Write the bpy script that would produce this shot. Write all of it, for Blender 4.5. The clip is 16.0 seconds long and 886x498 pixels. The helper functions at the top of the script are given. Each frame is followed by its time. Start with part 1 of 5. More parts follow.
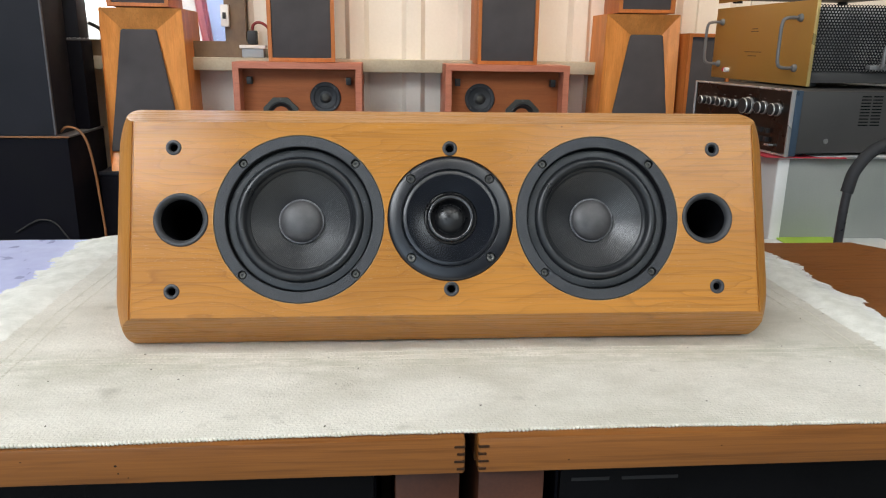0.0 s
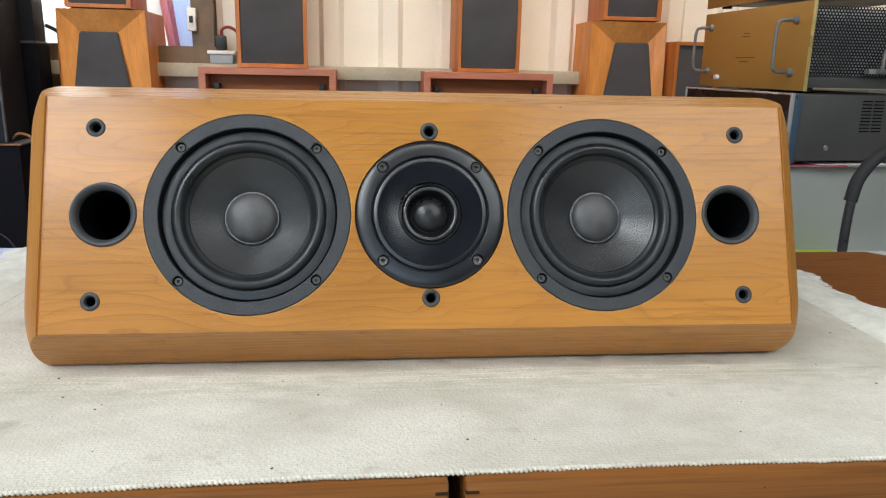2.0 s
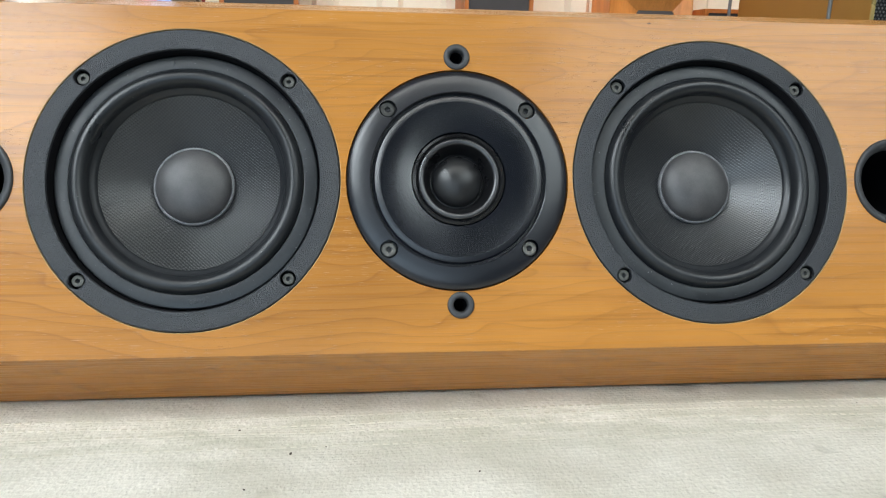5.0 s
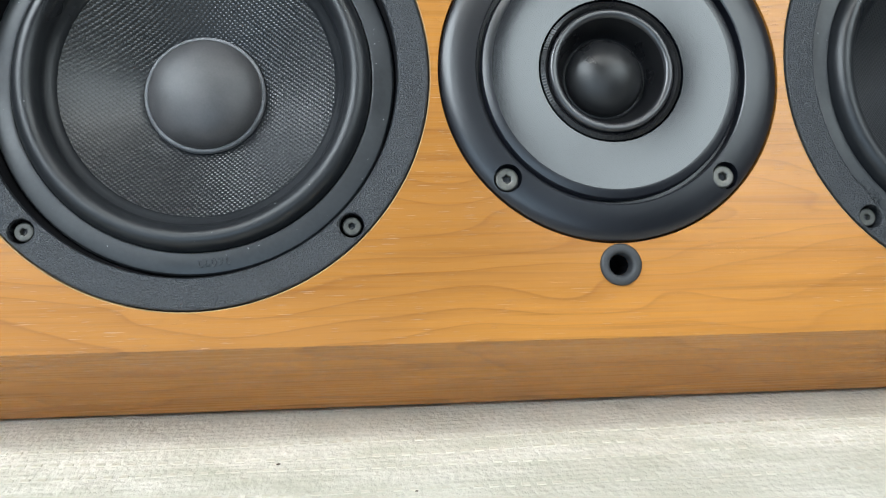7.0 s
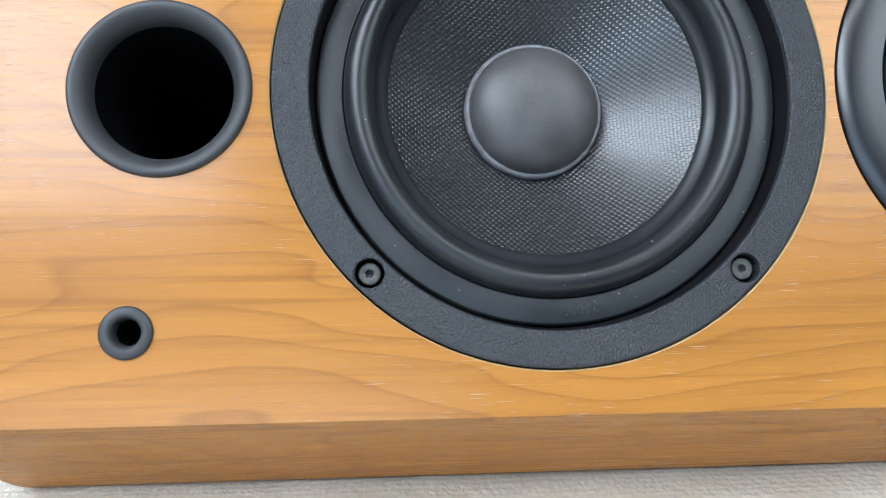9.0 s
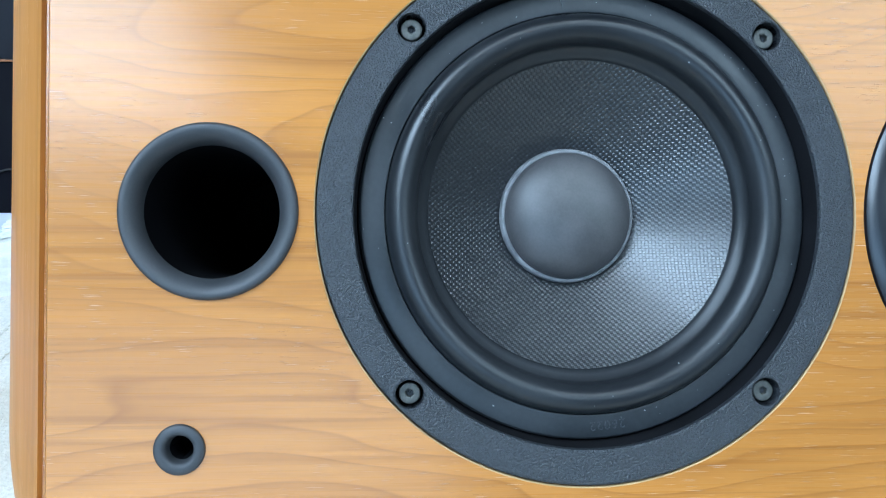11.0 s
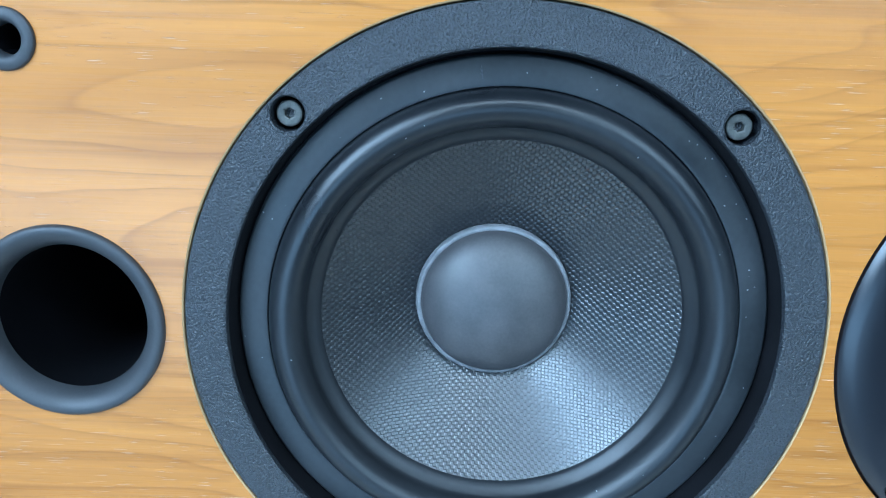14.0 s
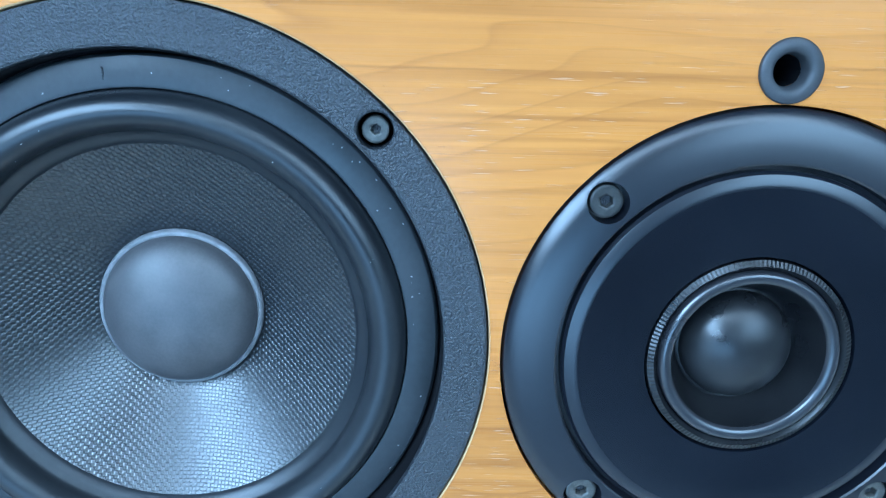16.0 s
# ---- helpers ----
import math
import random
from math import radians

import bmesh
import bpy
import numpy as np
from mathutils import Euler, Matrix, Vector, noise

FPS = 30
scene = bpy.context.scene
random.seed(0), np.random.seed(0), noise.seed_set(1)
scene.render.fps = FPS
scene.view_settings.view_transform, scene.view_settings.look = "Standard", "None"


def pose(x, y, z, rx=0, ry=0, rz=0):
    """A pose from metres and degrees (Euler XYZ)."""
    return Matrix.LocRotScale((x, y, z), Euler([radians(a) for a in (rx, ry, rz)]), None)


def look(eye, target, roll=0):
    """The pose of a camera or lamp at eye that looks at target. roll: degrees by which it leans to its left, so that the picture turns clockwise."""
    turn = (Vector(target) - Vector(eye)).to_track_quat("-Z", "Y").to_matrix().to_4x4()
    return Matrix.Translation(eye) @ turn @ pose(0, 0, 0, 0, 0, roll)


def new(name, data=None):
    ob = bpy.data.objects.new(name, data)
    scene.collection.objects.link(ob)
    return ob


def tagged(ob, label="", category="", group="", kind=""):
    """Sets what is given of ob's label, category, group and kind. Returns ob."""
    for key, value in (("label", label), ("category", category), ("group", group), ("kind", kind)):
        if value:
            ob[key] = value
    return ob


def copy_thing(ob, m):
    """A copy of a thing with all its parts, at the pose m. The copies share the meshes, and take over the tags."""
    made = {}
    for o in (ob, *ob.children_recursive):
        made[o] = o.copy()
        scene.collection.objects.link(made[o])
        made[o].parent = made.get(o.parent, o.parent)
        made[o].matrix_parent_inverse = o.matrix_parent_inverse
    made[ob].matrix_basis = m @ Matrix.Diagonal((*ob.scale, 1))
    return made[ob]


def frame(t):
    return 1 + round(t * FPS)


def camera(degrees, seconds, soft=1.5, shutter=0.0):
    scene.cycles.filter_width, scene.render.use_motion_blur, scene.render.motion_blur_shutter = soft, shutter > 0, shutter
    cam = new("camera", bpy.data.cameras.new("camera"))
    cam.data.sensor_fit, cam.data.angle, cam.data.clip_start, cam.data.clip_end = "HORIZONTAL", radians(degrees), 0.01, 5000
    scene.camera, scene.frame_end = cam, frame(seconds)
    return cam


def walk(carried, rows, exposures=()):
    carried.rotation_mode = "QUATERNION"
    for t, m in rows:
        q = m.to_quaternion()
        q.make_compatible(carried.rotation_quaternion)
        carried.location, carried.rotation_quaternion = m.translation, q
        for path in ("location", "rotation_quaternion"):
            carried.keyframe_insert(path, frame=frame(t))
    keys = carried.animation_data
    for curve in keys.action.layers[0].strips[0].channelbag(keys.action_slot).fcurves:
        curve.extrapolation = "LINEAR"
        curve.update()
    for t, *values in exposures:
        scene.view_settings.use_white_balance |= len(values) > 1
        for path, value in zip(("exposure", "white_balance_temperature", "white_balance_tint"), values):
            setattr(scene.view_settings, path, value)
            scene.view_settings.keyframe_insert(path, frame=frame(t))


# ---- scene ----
# ---- camera ----
cam = camera(61.97, 16.0, soft=1.15)
PATH = [
    (0, (-0.0582, -0.6327, 1.0088), (0.0981, 1.2871, 0.4705), 0.86),
    (0.5, (-0.0549, -0.6138, 0.9994), (0.1046, 1.3056, 0.4604), 0.78),
    (1, (-0.0509, -0.5923, 0.9897), (0.1180, 1.3294, 0.4619), 0.77),
    (1.5, (-0.0482, -0.5629, 0.9766), (0.1422, 1.3629, 0.4717), 0.94),
    (2, (-0.0499, -0.5357, 0.9666), (0.1651, 1.3932, 0.4841), 1.27),
    (2.5, (-0.0507, -0.5071, 0.9619), (0.1773, 1.4224, 0.4876), 1.47),
    (3, (-0.0485, -0.4773, 0.9586), (0.1752, 1.4497, 0.4723), 1.52),
    (3.5, (-0.0478, -0.4451, 0.9510), (0.1705, 1.4785, 0.4489), 1.48),
    (3.7, (-0.0474, -0.4340, 0.9479), (0.1702, 1.4881, 0.4398), 1.53),
    (5.8, (-0.0497, -0.3093, 0.8957), (0.1741, 1.6115, 0.3855), 1.07),
    (6, (-0.0501, -0.2954, 0.8890), (0.1735, 1.6244, 0.3750), 1.04),
    (6.5, (-0.0593, -0.2624, 0.8695), (0.1492, 1.6649, 0.3777), 0.61),
    (7, (-0.0753, -0.2383, 0.8612), (0.0944, 1.6954, 0.3794), 0.04),
    (7.5, (-0.0920, -0.2149, 0.8558), (0.0319, 1.7201, 0.3654), -0.46),
    (8, (-0.1162, -0.2015, 0.8508), (-0.0173, 1.7386, 0.3752), -0.70),
    (8.5, (-0.1470, -0.1952, 0.8563), (-0.0439, 1.7453, 0.3835), -0.40),
    (9, (-0.1750, -0.1948, 0.8650), (-0.0402, 1.7401, 0.3773), 0.26),
    (9.2, (-0.1827, -0.1958, 0.8681), (-0.0493, 1.7410, 0.3873), 0.14),
    (11.3, (-0.1865, -0.1811, 0.9221), (-0.0470, 1.6842, 0.2142), 2.02),
    (11.5, (-0.1847, -0.1762, 0.9264), (-0.0499, 1.6786, 0.1906), 2.20),
    (12, (-0.1778, -0.1667, 0.9392), (-0.0603, 1.6580, 0.1289), 2.39),
    (12.5, (-0.1746, -0.1544, 0.9474), (-0.0828, 1.6371, 0.0631), 2.23),
    (13, (-0.1653, -0.1440, 0.9526), (-0.1094, 1.6011, -0.0227), 2.15),
    (13.5, (-0.1593, -0.1350, 0.9614), (-0.1266, 1.5418, -0.1282), 2.18),
    (14, (-0.1462, -0.1287, 0.9706), (-0.1535, 1.5264, -0.1522), 1.57),
    (14.5, (-0.1298, -0.1255, 0.9789), (-0.1658, 1.5094, -0.1725), 0.76),
    (15, (-0.1103, -0.1230, 0.9811), (-0.1483, 1.4991, -0.1883), 0.63),
    (15.5, (-0.0938, -0.1195, 0.9807), (-0.0719, 1.4876, -0.2095), 1.43),
    (16, (-0.0753, -0.1181, 0.9743), (0.0003, 1.4968, -0.2031), 2.42),
]
EXPOSURES = [(0.0, -0.46, 8000.0, 15.0), (3.7, -0.47, 7900.0, 12.0), (6.0, -0.17, 7600.0, 11.0), (7.0, -0.13, 7500.0, 11.0), (9.2, 0.0, 6900.0, 13.0), (11.3, 0.07, 5650.0, 2.0), (13.5, 0.20, 5350.0, 0.0), (14.5, 0.20, 5000.0, 0.0), (16.0, 0.36, 4800.0, -1.0)]
walk(cam, [(t, look(eye, target, roll)) for t, eye, target, roll in PATH], EXPOSURES)

# ---- world and lights ----
world = bpy.data.worlds.new("world")
scene.world = world
world.use_nodes = True
wn = world.node_tree
sky = wn.nodes.new("ShaderNodeTexSky")
sky.sky_type, sky.sun_disc = "NISHITA", False
sky.sun_elevation, sky.sun_rotation = radians(50), radians(200)
wn.links.new(sky.outputs[0], wn.nodes["Background"].inputs[0])
wn.nodes["Background"].inputs[1].default_value = 0.10


def area(name, eye, target, sx, sy, power, colour, spread=180):
    data = bpy.data.lights.new(name, "AREA")
    data.shape, data.size, data.size_y, data.energy, data.color = "RECTANGLE", sx, sy, power, colour
    data.spread = radians(spread)
    ob = new(name, data)
    ob.matrix_world = look(eye, target)
    return ob


# daylight in the small window; the window behind, overhead lights and lamp are unseen
area("window_daylight_south", (-2.80, -6.42, 1.45), (-2.4, 0.0, 1.30), 6.2, 2.1, 165, (0.40, 0.67, 1.0))
area("overhead_light_west", (-1.90, -1.85, 2.66), (-1.90, -1.85, 0.0), 1.7, 2.7, 220, (0.66, 0.82, 1.0))
area("ceiling_lamp_light", (0.25, -0.90, 2.60), (0.25, -0.90, 0.0), 2.4, 0.26, 24, (0.80, 0.90, 1.0))
area("overhead_light_south", (1.80, -2.30, 2.66), (1.80, -2.30, 0.0), 2.2, 2.2, 95, (0.66, 0.84, 1.0))
# added fill for the back wall and its speakers, no fixture known
area("wall_fill_north", (0.40, 1.10, 2.66), (0.40, 1.78, 1.0), 3.2, 0.7, 29, (1.0, 0.90, 0.78), 70)
area("window_daylight", (-0.95, 1.85, 1.42), (-0.8, 0.0, 0.9), 0.86, 0.72, 8, (0.72, 0.86, 1.0))


# ---- materials ----
def material(name):
    m = bpy.data.materials.new(name)
    m.use_nodes = True
    return m, m.node_tree, m.node_tree.nodes["Principled BSDF"]


def node(nt, kind, ins=None, data_type="", blend_type="", operation="", feature=""):
    """A node with its settings; an input is a value or another node's output."""
    n = nt.nodes.new("ShaderNode" + kind)
    if data_type:
        n.data_type = data_type
    if blend_type:
        n.blend_type = blend_type
    if operation:
        n.operation = operation
    if feature:
        n.feature = feature
    for k, v in (ins or {}).items():
        if isinstance(v, bpy.types.NodeSocket):
            nt.links.new(v, n.inputs[k])
        else:
            n.inputs[k].default_value = v
    return n


def coords(nt, scale=(1, 1, 1), turn=(0, 0, 0)):
    c = node(nt, "TexCoord")
    return node(nt, "Mapping", {"Vector": c.outputs["Object"], "Scale": scale, "Rotation": [radians(a) for a in turn]}).outputs[0]


def noise_tex(nt, vec, scale, detail=3.0, rough=0.5, distortion=0.0):
    return node(nt, "TexNoise", {"Vector": vec, "Scale": scale, "Detail": detail, "Roughness": rough, "Distortion": distortion}).outputs["Fac"]


def ramp(nt, fac, stops):
    r = node(nt, "ValToRGB", {"Fac": fac})
    el = r.color_ramp.elements
    while len(el) < len(stops):
        el.new(0.5)
    for e, (p, c) in zip(el, stops):
        e.position = p
        e.color = (*c, 1) if isinstance(c, tuple) else (c, c, c, 1)
    return r.outputs["Color"]


def mix(nt, fac, a, b, mode="MIX"):
    n = node(nt, "Mix", data_type="RGBA", blend_type=mode)
    for k, v in ((0, fac), (6, a), (7, b)):
        if isinstance(v, bpy.types.NodeSocket):
            nt.links.new(v, n.inputs[k])
        else:
            n.inputs[k].default_value = (*v, 1) if isinstance(v, tuple) else v
    return n.outputs[2]


def maths(nt, op, a, b=0.0):
    n = node(nt, "Math", operation=op)
    for k, v in ((0, a), (1, b)):
        if isinstance(v, bpy.types.NodeSocket):
            nt.links.new(v, n.inputs[k])
        else:
            n.inputs[k].default_value = v
    return n.outputs[0]


def bump(nt, bsdf, height, strength, distance):
    b = node(nt, "Bump", {"Height": height, "Strength": strength, "Distance": distance})
    nt.links.new(b.outputs[0], bsdf.inputs["Normal"])


def plain(name, c1, c2, rough=0.5, metal=0.0, coarse=12.0, fine=400.0, relief=0.0002, strength=0.3, coat=0.0, spread=0.12, specular=0.5, grain=0.3):
    """Paint, plastic, metal or rubber: two tones in soft patches, fine grain, uneven gloss."""
    m, nt, p = material(name)
    v = coords(nt)
    big, small = noise_tex(nt, v, coarse, 4), noise_tex(nt, v, fine, 3)
    f = maths(nt, "ADD", maths(nt, "MULTIPLY", big, 1.0 - grain), maths(nt, "MULTIPLY", small, grain))
    nt.links.new(ramp(nt, f, [(0.35, c1), (0.65, c2)]), p.inputs["Base Color"])
    lo, hi = max(0.03, rough - spread), min(1.0, rough + spread)
    nt.links.new(ramp(nt, big, [(0.3, lo), (0.7, hi)]), p.inputs["Roughness"])
    p.inputs["Metallic"].default_value = metal
    p.inputs["Coat Weight"].default_value = coat
    p.inputs["Specular IOR Level"].default_value = specular
    bump(nt, p, small, strength, relief)
    return m


def veneer(name, light, mid, dark, along="x", figure=1.0, rough=0.36, coat=0.25, pores=1.0, lines=0.40, crotch=None):
    """Lacquered wood: flat-sawn figure, fine fibres and short pores along one axis."""
    m, nt, p = material(name)
    def sc(a, b):
        return {"x": (a, b, b), "y": (b, a, b), "z": (b, b, a)}[along]
    bend = noise_tex(nt, coords(nt, sc(5.6 * figure, 27.0 * figure)), 1.0, 2.0, 0.42, 0.25)
    ripple = noise_tex(nt, coords(nt, sc(16.0, 60.0)), 1.0, 2.0, 0.5)
    across = node(nt, "SeparateXYZ", {"Vector": node(nt, "TexCoord").outputs["Object"]}).outputs[1 if along == "z" else 2]
    phase = maths(nt, "ADD", maths(nt, "MULTIPLY", across, 95.0 * figure), maths(nt, "ADD", maths(nt, "MULTIPLY", bend, 10.0), maths(nt, "MULTIPLY", ripple, 0.5)))
    swirl = 0.0
    if crotch:
        # one place where the figure closes into arches
        spot = node(nt, "VectorMath", {0: coords(nt, (0.55, 0.0, 1.0)), 1: (crotch[0] * 0.55, 0.0, crotch[1])}, operation="DISTANCE").outputs["Value"]
        swirl = ramp(nt, maths(nt, "DIVIDE", spot, crotch[2]), [(0.0, 1.0), (0.35, 0.80), (0.75, 0.15), (1.0, 0.0)])
        phase = maths(nt, "ADD", phase, maths(nt, "MULTIPLY", swirl, 3.0))
    ring = maths(nt, "FRACT", phase)
    line = ramp(nt, ring, [(0.0, 0.0), (0.50, 0.06), (0.86, 0.40), (0.95, 1.0), (1.0, 0.05)])
    patch = noise_tex(nt, coords(nt, sc(3.0, 11.0)), 1.0, 2)
    tone = noise_tex(nt, coords(nt, sc(6.0, 80.0)), 1.0, 3, 0.6)
    streak = ramp(nt, noise_tex(nt, coords(nt, sc(7.0, 300.0)), 1.0, 3, 0.55, 0.5), [(0.54, 0.0), (0.66, 1.0)])
    fibre = noise_tex(nt, coords(nt, sc(13.0, 700.0)), 1.0, 3, 0.6)
    pore = noise_tex(nt, coords(nt, sc(120.0, 3000.0)), 1.0, 1)
    pit = maths(nt, "MULTIPLY", ramp(nt, pore, [(0.668, 0.0), (0.71, 1.0)]), ramp(nt, noise_tex(nt, coords(nt, sc(10.0, 40.0)), 1.0, 2), [(0.42, 0.0), (0.58, 1.0)]))
    base = mix(nt, ramp(nt, maths(nt, "ADD", maths(nt, "MULTIPLY", tone, 0.42), maths(nt, "MULTIPLY", fibre, 0.58)), [(0.32, 0.0), (0.68, 1.0)]), light, mid)
    zone = noise_tex(nt, coords(nt, sc(3.2 * figure, 16.0 * figure)), 1.0, 3, 0.55, 0.6)
    base = mix(nt, ramp(nt, zone, [(0.38, 0.0), (0.66, 0.40)]), base, tuple(0.56 * c for c in mid))
    base = mix(nt, maths(nt, "MULTIPLY", streak, 0.36), base, dark)
    base = mix(nt, maths(nt, "MULTIPLY", line, maths(nt, "MAXIMUM", ramp(nt, patch, [(0.36, lines * 0.25), (0.60, lines)]), maths(nt, "MULTIPLY", swirl, 0.5))), base, dark)
    base = mix(nt, maths(nt, "MULTIPLY", pit, 0.42 * pores), base, tuple(min(0.9, 0.42 + 0.8 * c) for c in light))
    nt.links.new(base, p.inputs["Base Color"])
    nt.links.new(ramp(nt, fibre, [(0.2, rough - 0.06), (0.8, rough + 0.08)]), p.inputs["Roughness"])
    facing = node(nt, "LayerWeight").outputs["Facing"]
    nt.links.new(ramp(nt, facing, [(0.48, 0.28), (0.74, 0.07)]), p.inputs["Specular IOR Level"])
    nt.links.new(ramp(nt, facing, [(0.48, coat), (0.74, coat * 0.15)]), p.inputs["Coat Weight"])
    p.inputs["Coat Roughness"].default_value = 0.17
    bump(nt, p, maths(nt, "SUBTRACT", maths(nt, "MULTIPLY", fibre, 0.14), maths(nt, "MULTIPLY", pit, 0.8 * pores)), 0.55, 0.0006)
    return m


def woven_cone():
    """Black plain-woven fibre: staggered floats, warp and weft."""
    m, nt, p = material("woven cone fibre")
    c = node(nt, "TexCoord").outputs["Object"]
    s = node(nt, "SeparateXYZ", {"Vector": c})
    wob = noise_tex(nt, c, 60.0, 2)
    x = maths(nt, "ADD", maths(nt, "MULTIPLY", s.outputs[0], 2 * math.pi / 0.0018), wob)
    z = maths(nt, "ADD", maths(nt, "MULTIPLY", s.outputs[2], 2 * math.pi / 0.00155), wob)
    f = maths(nt, "MULTIPLY", maths(nt, "SINE", x), maths(nt, "SINE", z))
    h = ramp(nt, maths(nt, "ADD", maths(nt, "MULTIPLY", f, 0.5), 0.5), [(0.35, 0.0), (0.75, 1.0)])
    # raised floats paler, gaps near black: the weave's highlights put into the colour
    nt.links.new(mix(nt, h, (0.002, 0.003, 0.004), (0.020, 0.022, 0.027)), p.inputs["Base Color"])
    nt.links.new(ramp(nt, noise_tex(nt, c, 45.0, 3), [(0.3, 0.28), (0.7, 0.34)]), p.inputs["Roughness"])
    p.inputs["Specular IOR Level"].default_value = 1.0
    p.inputs["Coat Weight"].default_value = 0.22
    p.inputs["Coat Roughness"].default_value = 0.36
    bump(nt, p, h, 0.50, 0.0003)
    return m


def cotton():
    """Undyed cotton rug: weft ribs, loose twists, faint grey and brown stains."""
    m, nt, p = material("woven cotton rug")
    c = node(nt, "TexCoord").outputs["Object"]
    s = node(nt, "SeparateXYZ", {"Vector": c})
    wob = noise_tex(nt, coords(nt, (9, 26, 9)), 1.0, 3)
    y = maths(nt, "ADD", maths(nt, "MULTIPLY", s.outputs[1], 2 * math.pi / 0.0027), maths(nt, "MULTIPLY", wob, 22.0))
    x = maths(nt, "ADD", maths(nt, "MULTIPLY", s.outputs[0], 2 * math.pi / 0.0058), maths(nt, "MULTIPLY", y, 0.5))
    rib = maths(nt, "MULTIPLY", maths(nt, "ADD", maths(nt, "SINE", y), 1.0), maths(nt, "ADD", maths(nt, "MULTIPLY", maths(nt, "SINE", x), 0.35), 0.65))
    fuzz = noise_tex(nt, coords(nt, (900, 700, 900)), 1.0, 4, 0.65)
    slub = noise_tex(nt, coords(nt, (520, 330, 520)), 1.0, 3, 0.6)
    warp = node(nt, "VectorMath", {0: coords(nt, (500, 300, 500)), 1: node(nt, "TexNoise", {"Vector": coords(nt, (110, 90, 110)), "Scale": 1.0}).outputs["Color"]}, operation="ADD").outputs[0]
    lump = node(nt, "TexVoronoi", {"Vector": warp, "Scale": 1.0, "Randomness": 0.85}, feature="SMOOTH_F1").outputs["Distance"]
    h = maths(nt, "SUBTRACT", maths(nt, "ADD", maths(nt, "MULTIPLY", rib, 0.11), maths(nt, "ADD", maths(nt, "MULTIPLY", slub, 0.8), maths(nt, "MULTIPLY", fuzz, 0.5))), maths(nt, "MULTIPLY", lump, 0.6))
    stain = noise_tex(nt, coords(nt, (7, 11, 7)), 1.0, 5, 0.62)
    spot = noise_tex(nt, coords(nt, (34, 42, 34)), 1.0, 3)
    col = mix(nt, ramp(nt, fuzz, [(0.3, 0.0), (0.7, 1.0)]), (0.665, 0.63, 0.555), (0.85, 0.81, 0.725))
    col = mix(nt, ramp(nt, slub, [(0.30, 0.30), (0.48, 0.0)]), col, (0.52, 0.48, 0.42))
    col = mix(nt, ramp(nt, stain, [(0.42, 0.0), (0.68, 0.75)]), col, (0.49, 0.455, 0.37))
    col = mix(nt, ramp(nt, lump, [(0.45, 0.0), (0.85, 0.35)]), col, (0.54, 0.50, 0.45))
    band = ramp(nt, node(nt, "MapRange", {"Value": s.outputs[1], "From Min": -0.075, "From Max": 0.005}).outputs[0], [(0.0, 0.0), (0.35, 0.55), (0.60, 1.0), (0.80, 0.55), (1.0, 0.1)])
    col = mix(nt, maths(nt, "MULTIPLY", band, ramp(nt, noise_tex(nt, coords(nt, (30, 90, 30)), 1.0, 4, 0.6), [(0.38, 0.0), (0.66, 0.85)])), col, (0.45, 0.44, 0.34))
    col = mix(nt, ramp(nt, spot, [(0.64, 0.0), (0.78, 0.55)]), col, (0.35, 0.315, 0.25))
    nt.links.new(col, p.inputs["Base Color"])
    p.inputs["Roughness"].default_value = 0.95
    p.inputs["Sheen Weight"].default_value = 0.15
    p.inputs["Specular IOR Level"].default_value = 0.15
    bump(nt, p, h, 0.55, 0.0012)
    return m


def grille_cloth():
    m, nt, p = material("grey grille cloth")
    v = coords(nt)
    w = noise_tex(nt, v, 900.0, 2)
    nt.links.new(ramp(nt, noise_tex(nt, v, 9.0, 3), [(0.3, (0.052, 0.050, 0.056)), (0.7, (0.078, 0.074, 0.080))]), p.inputs["Base Color"])
    p.inputs["Roughness"].default_value = 0.95
    bump(nt, p, w, 0.5, 0.0006)
    return m


def glow(name, colour, strength):
    m, nt, p = material(name)
    p.inputs["Base Color"].default_value = (*colour, 1)
    p.inputs["Emission Color"].default_value = (*colour, 1)
    p.inputs["Emission Strength"].default_value = strength
    return m


def film(name, colour):
    """Thin plastic that lets daylight through."""
    m, nt, p = material(name)
    n = noise_tex(nt, coords(nt), 9.0, 3)
    nt.links.new(mix(nt, n, colour, tuple(min(1.0, c * 1.25) for c in colour)), p.inputs["Base Color"])
    t = node(nt, "BsdfTranslucent", {"Color": (*colour, 1)})
    k = node(nt, "MixShader", {0: 0.65, 1: p.outputs[0], 2: t.outputs[0]})
    nt.links.new(k.outputs[0], nt.nodes["Material Output"].inputs[0])
    return m


def glass():
    m, nt, p = material("window glass")
    p.inputs["Base Color"].default_value = (0.95, 0.97, 0.97, 1)
    p.inputs["Transmission Weight"].default_value = 1.0
    p.inputs["Roughness"].default_value = 0.02
    p.inputs["IOR"].default_value = 1.1
    return m


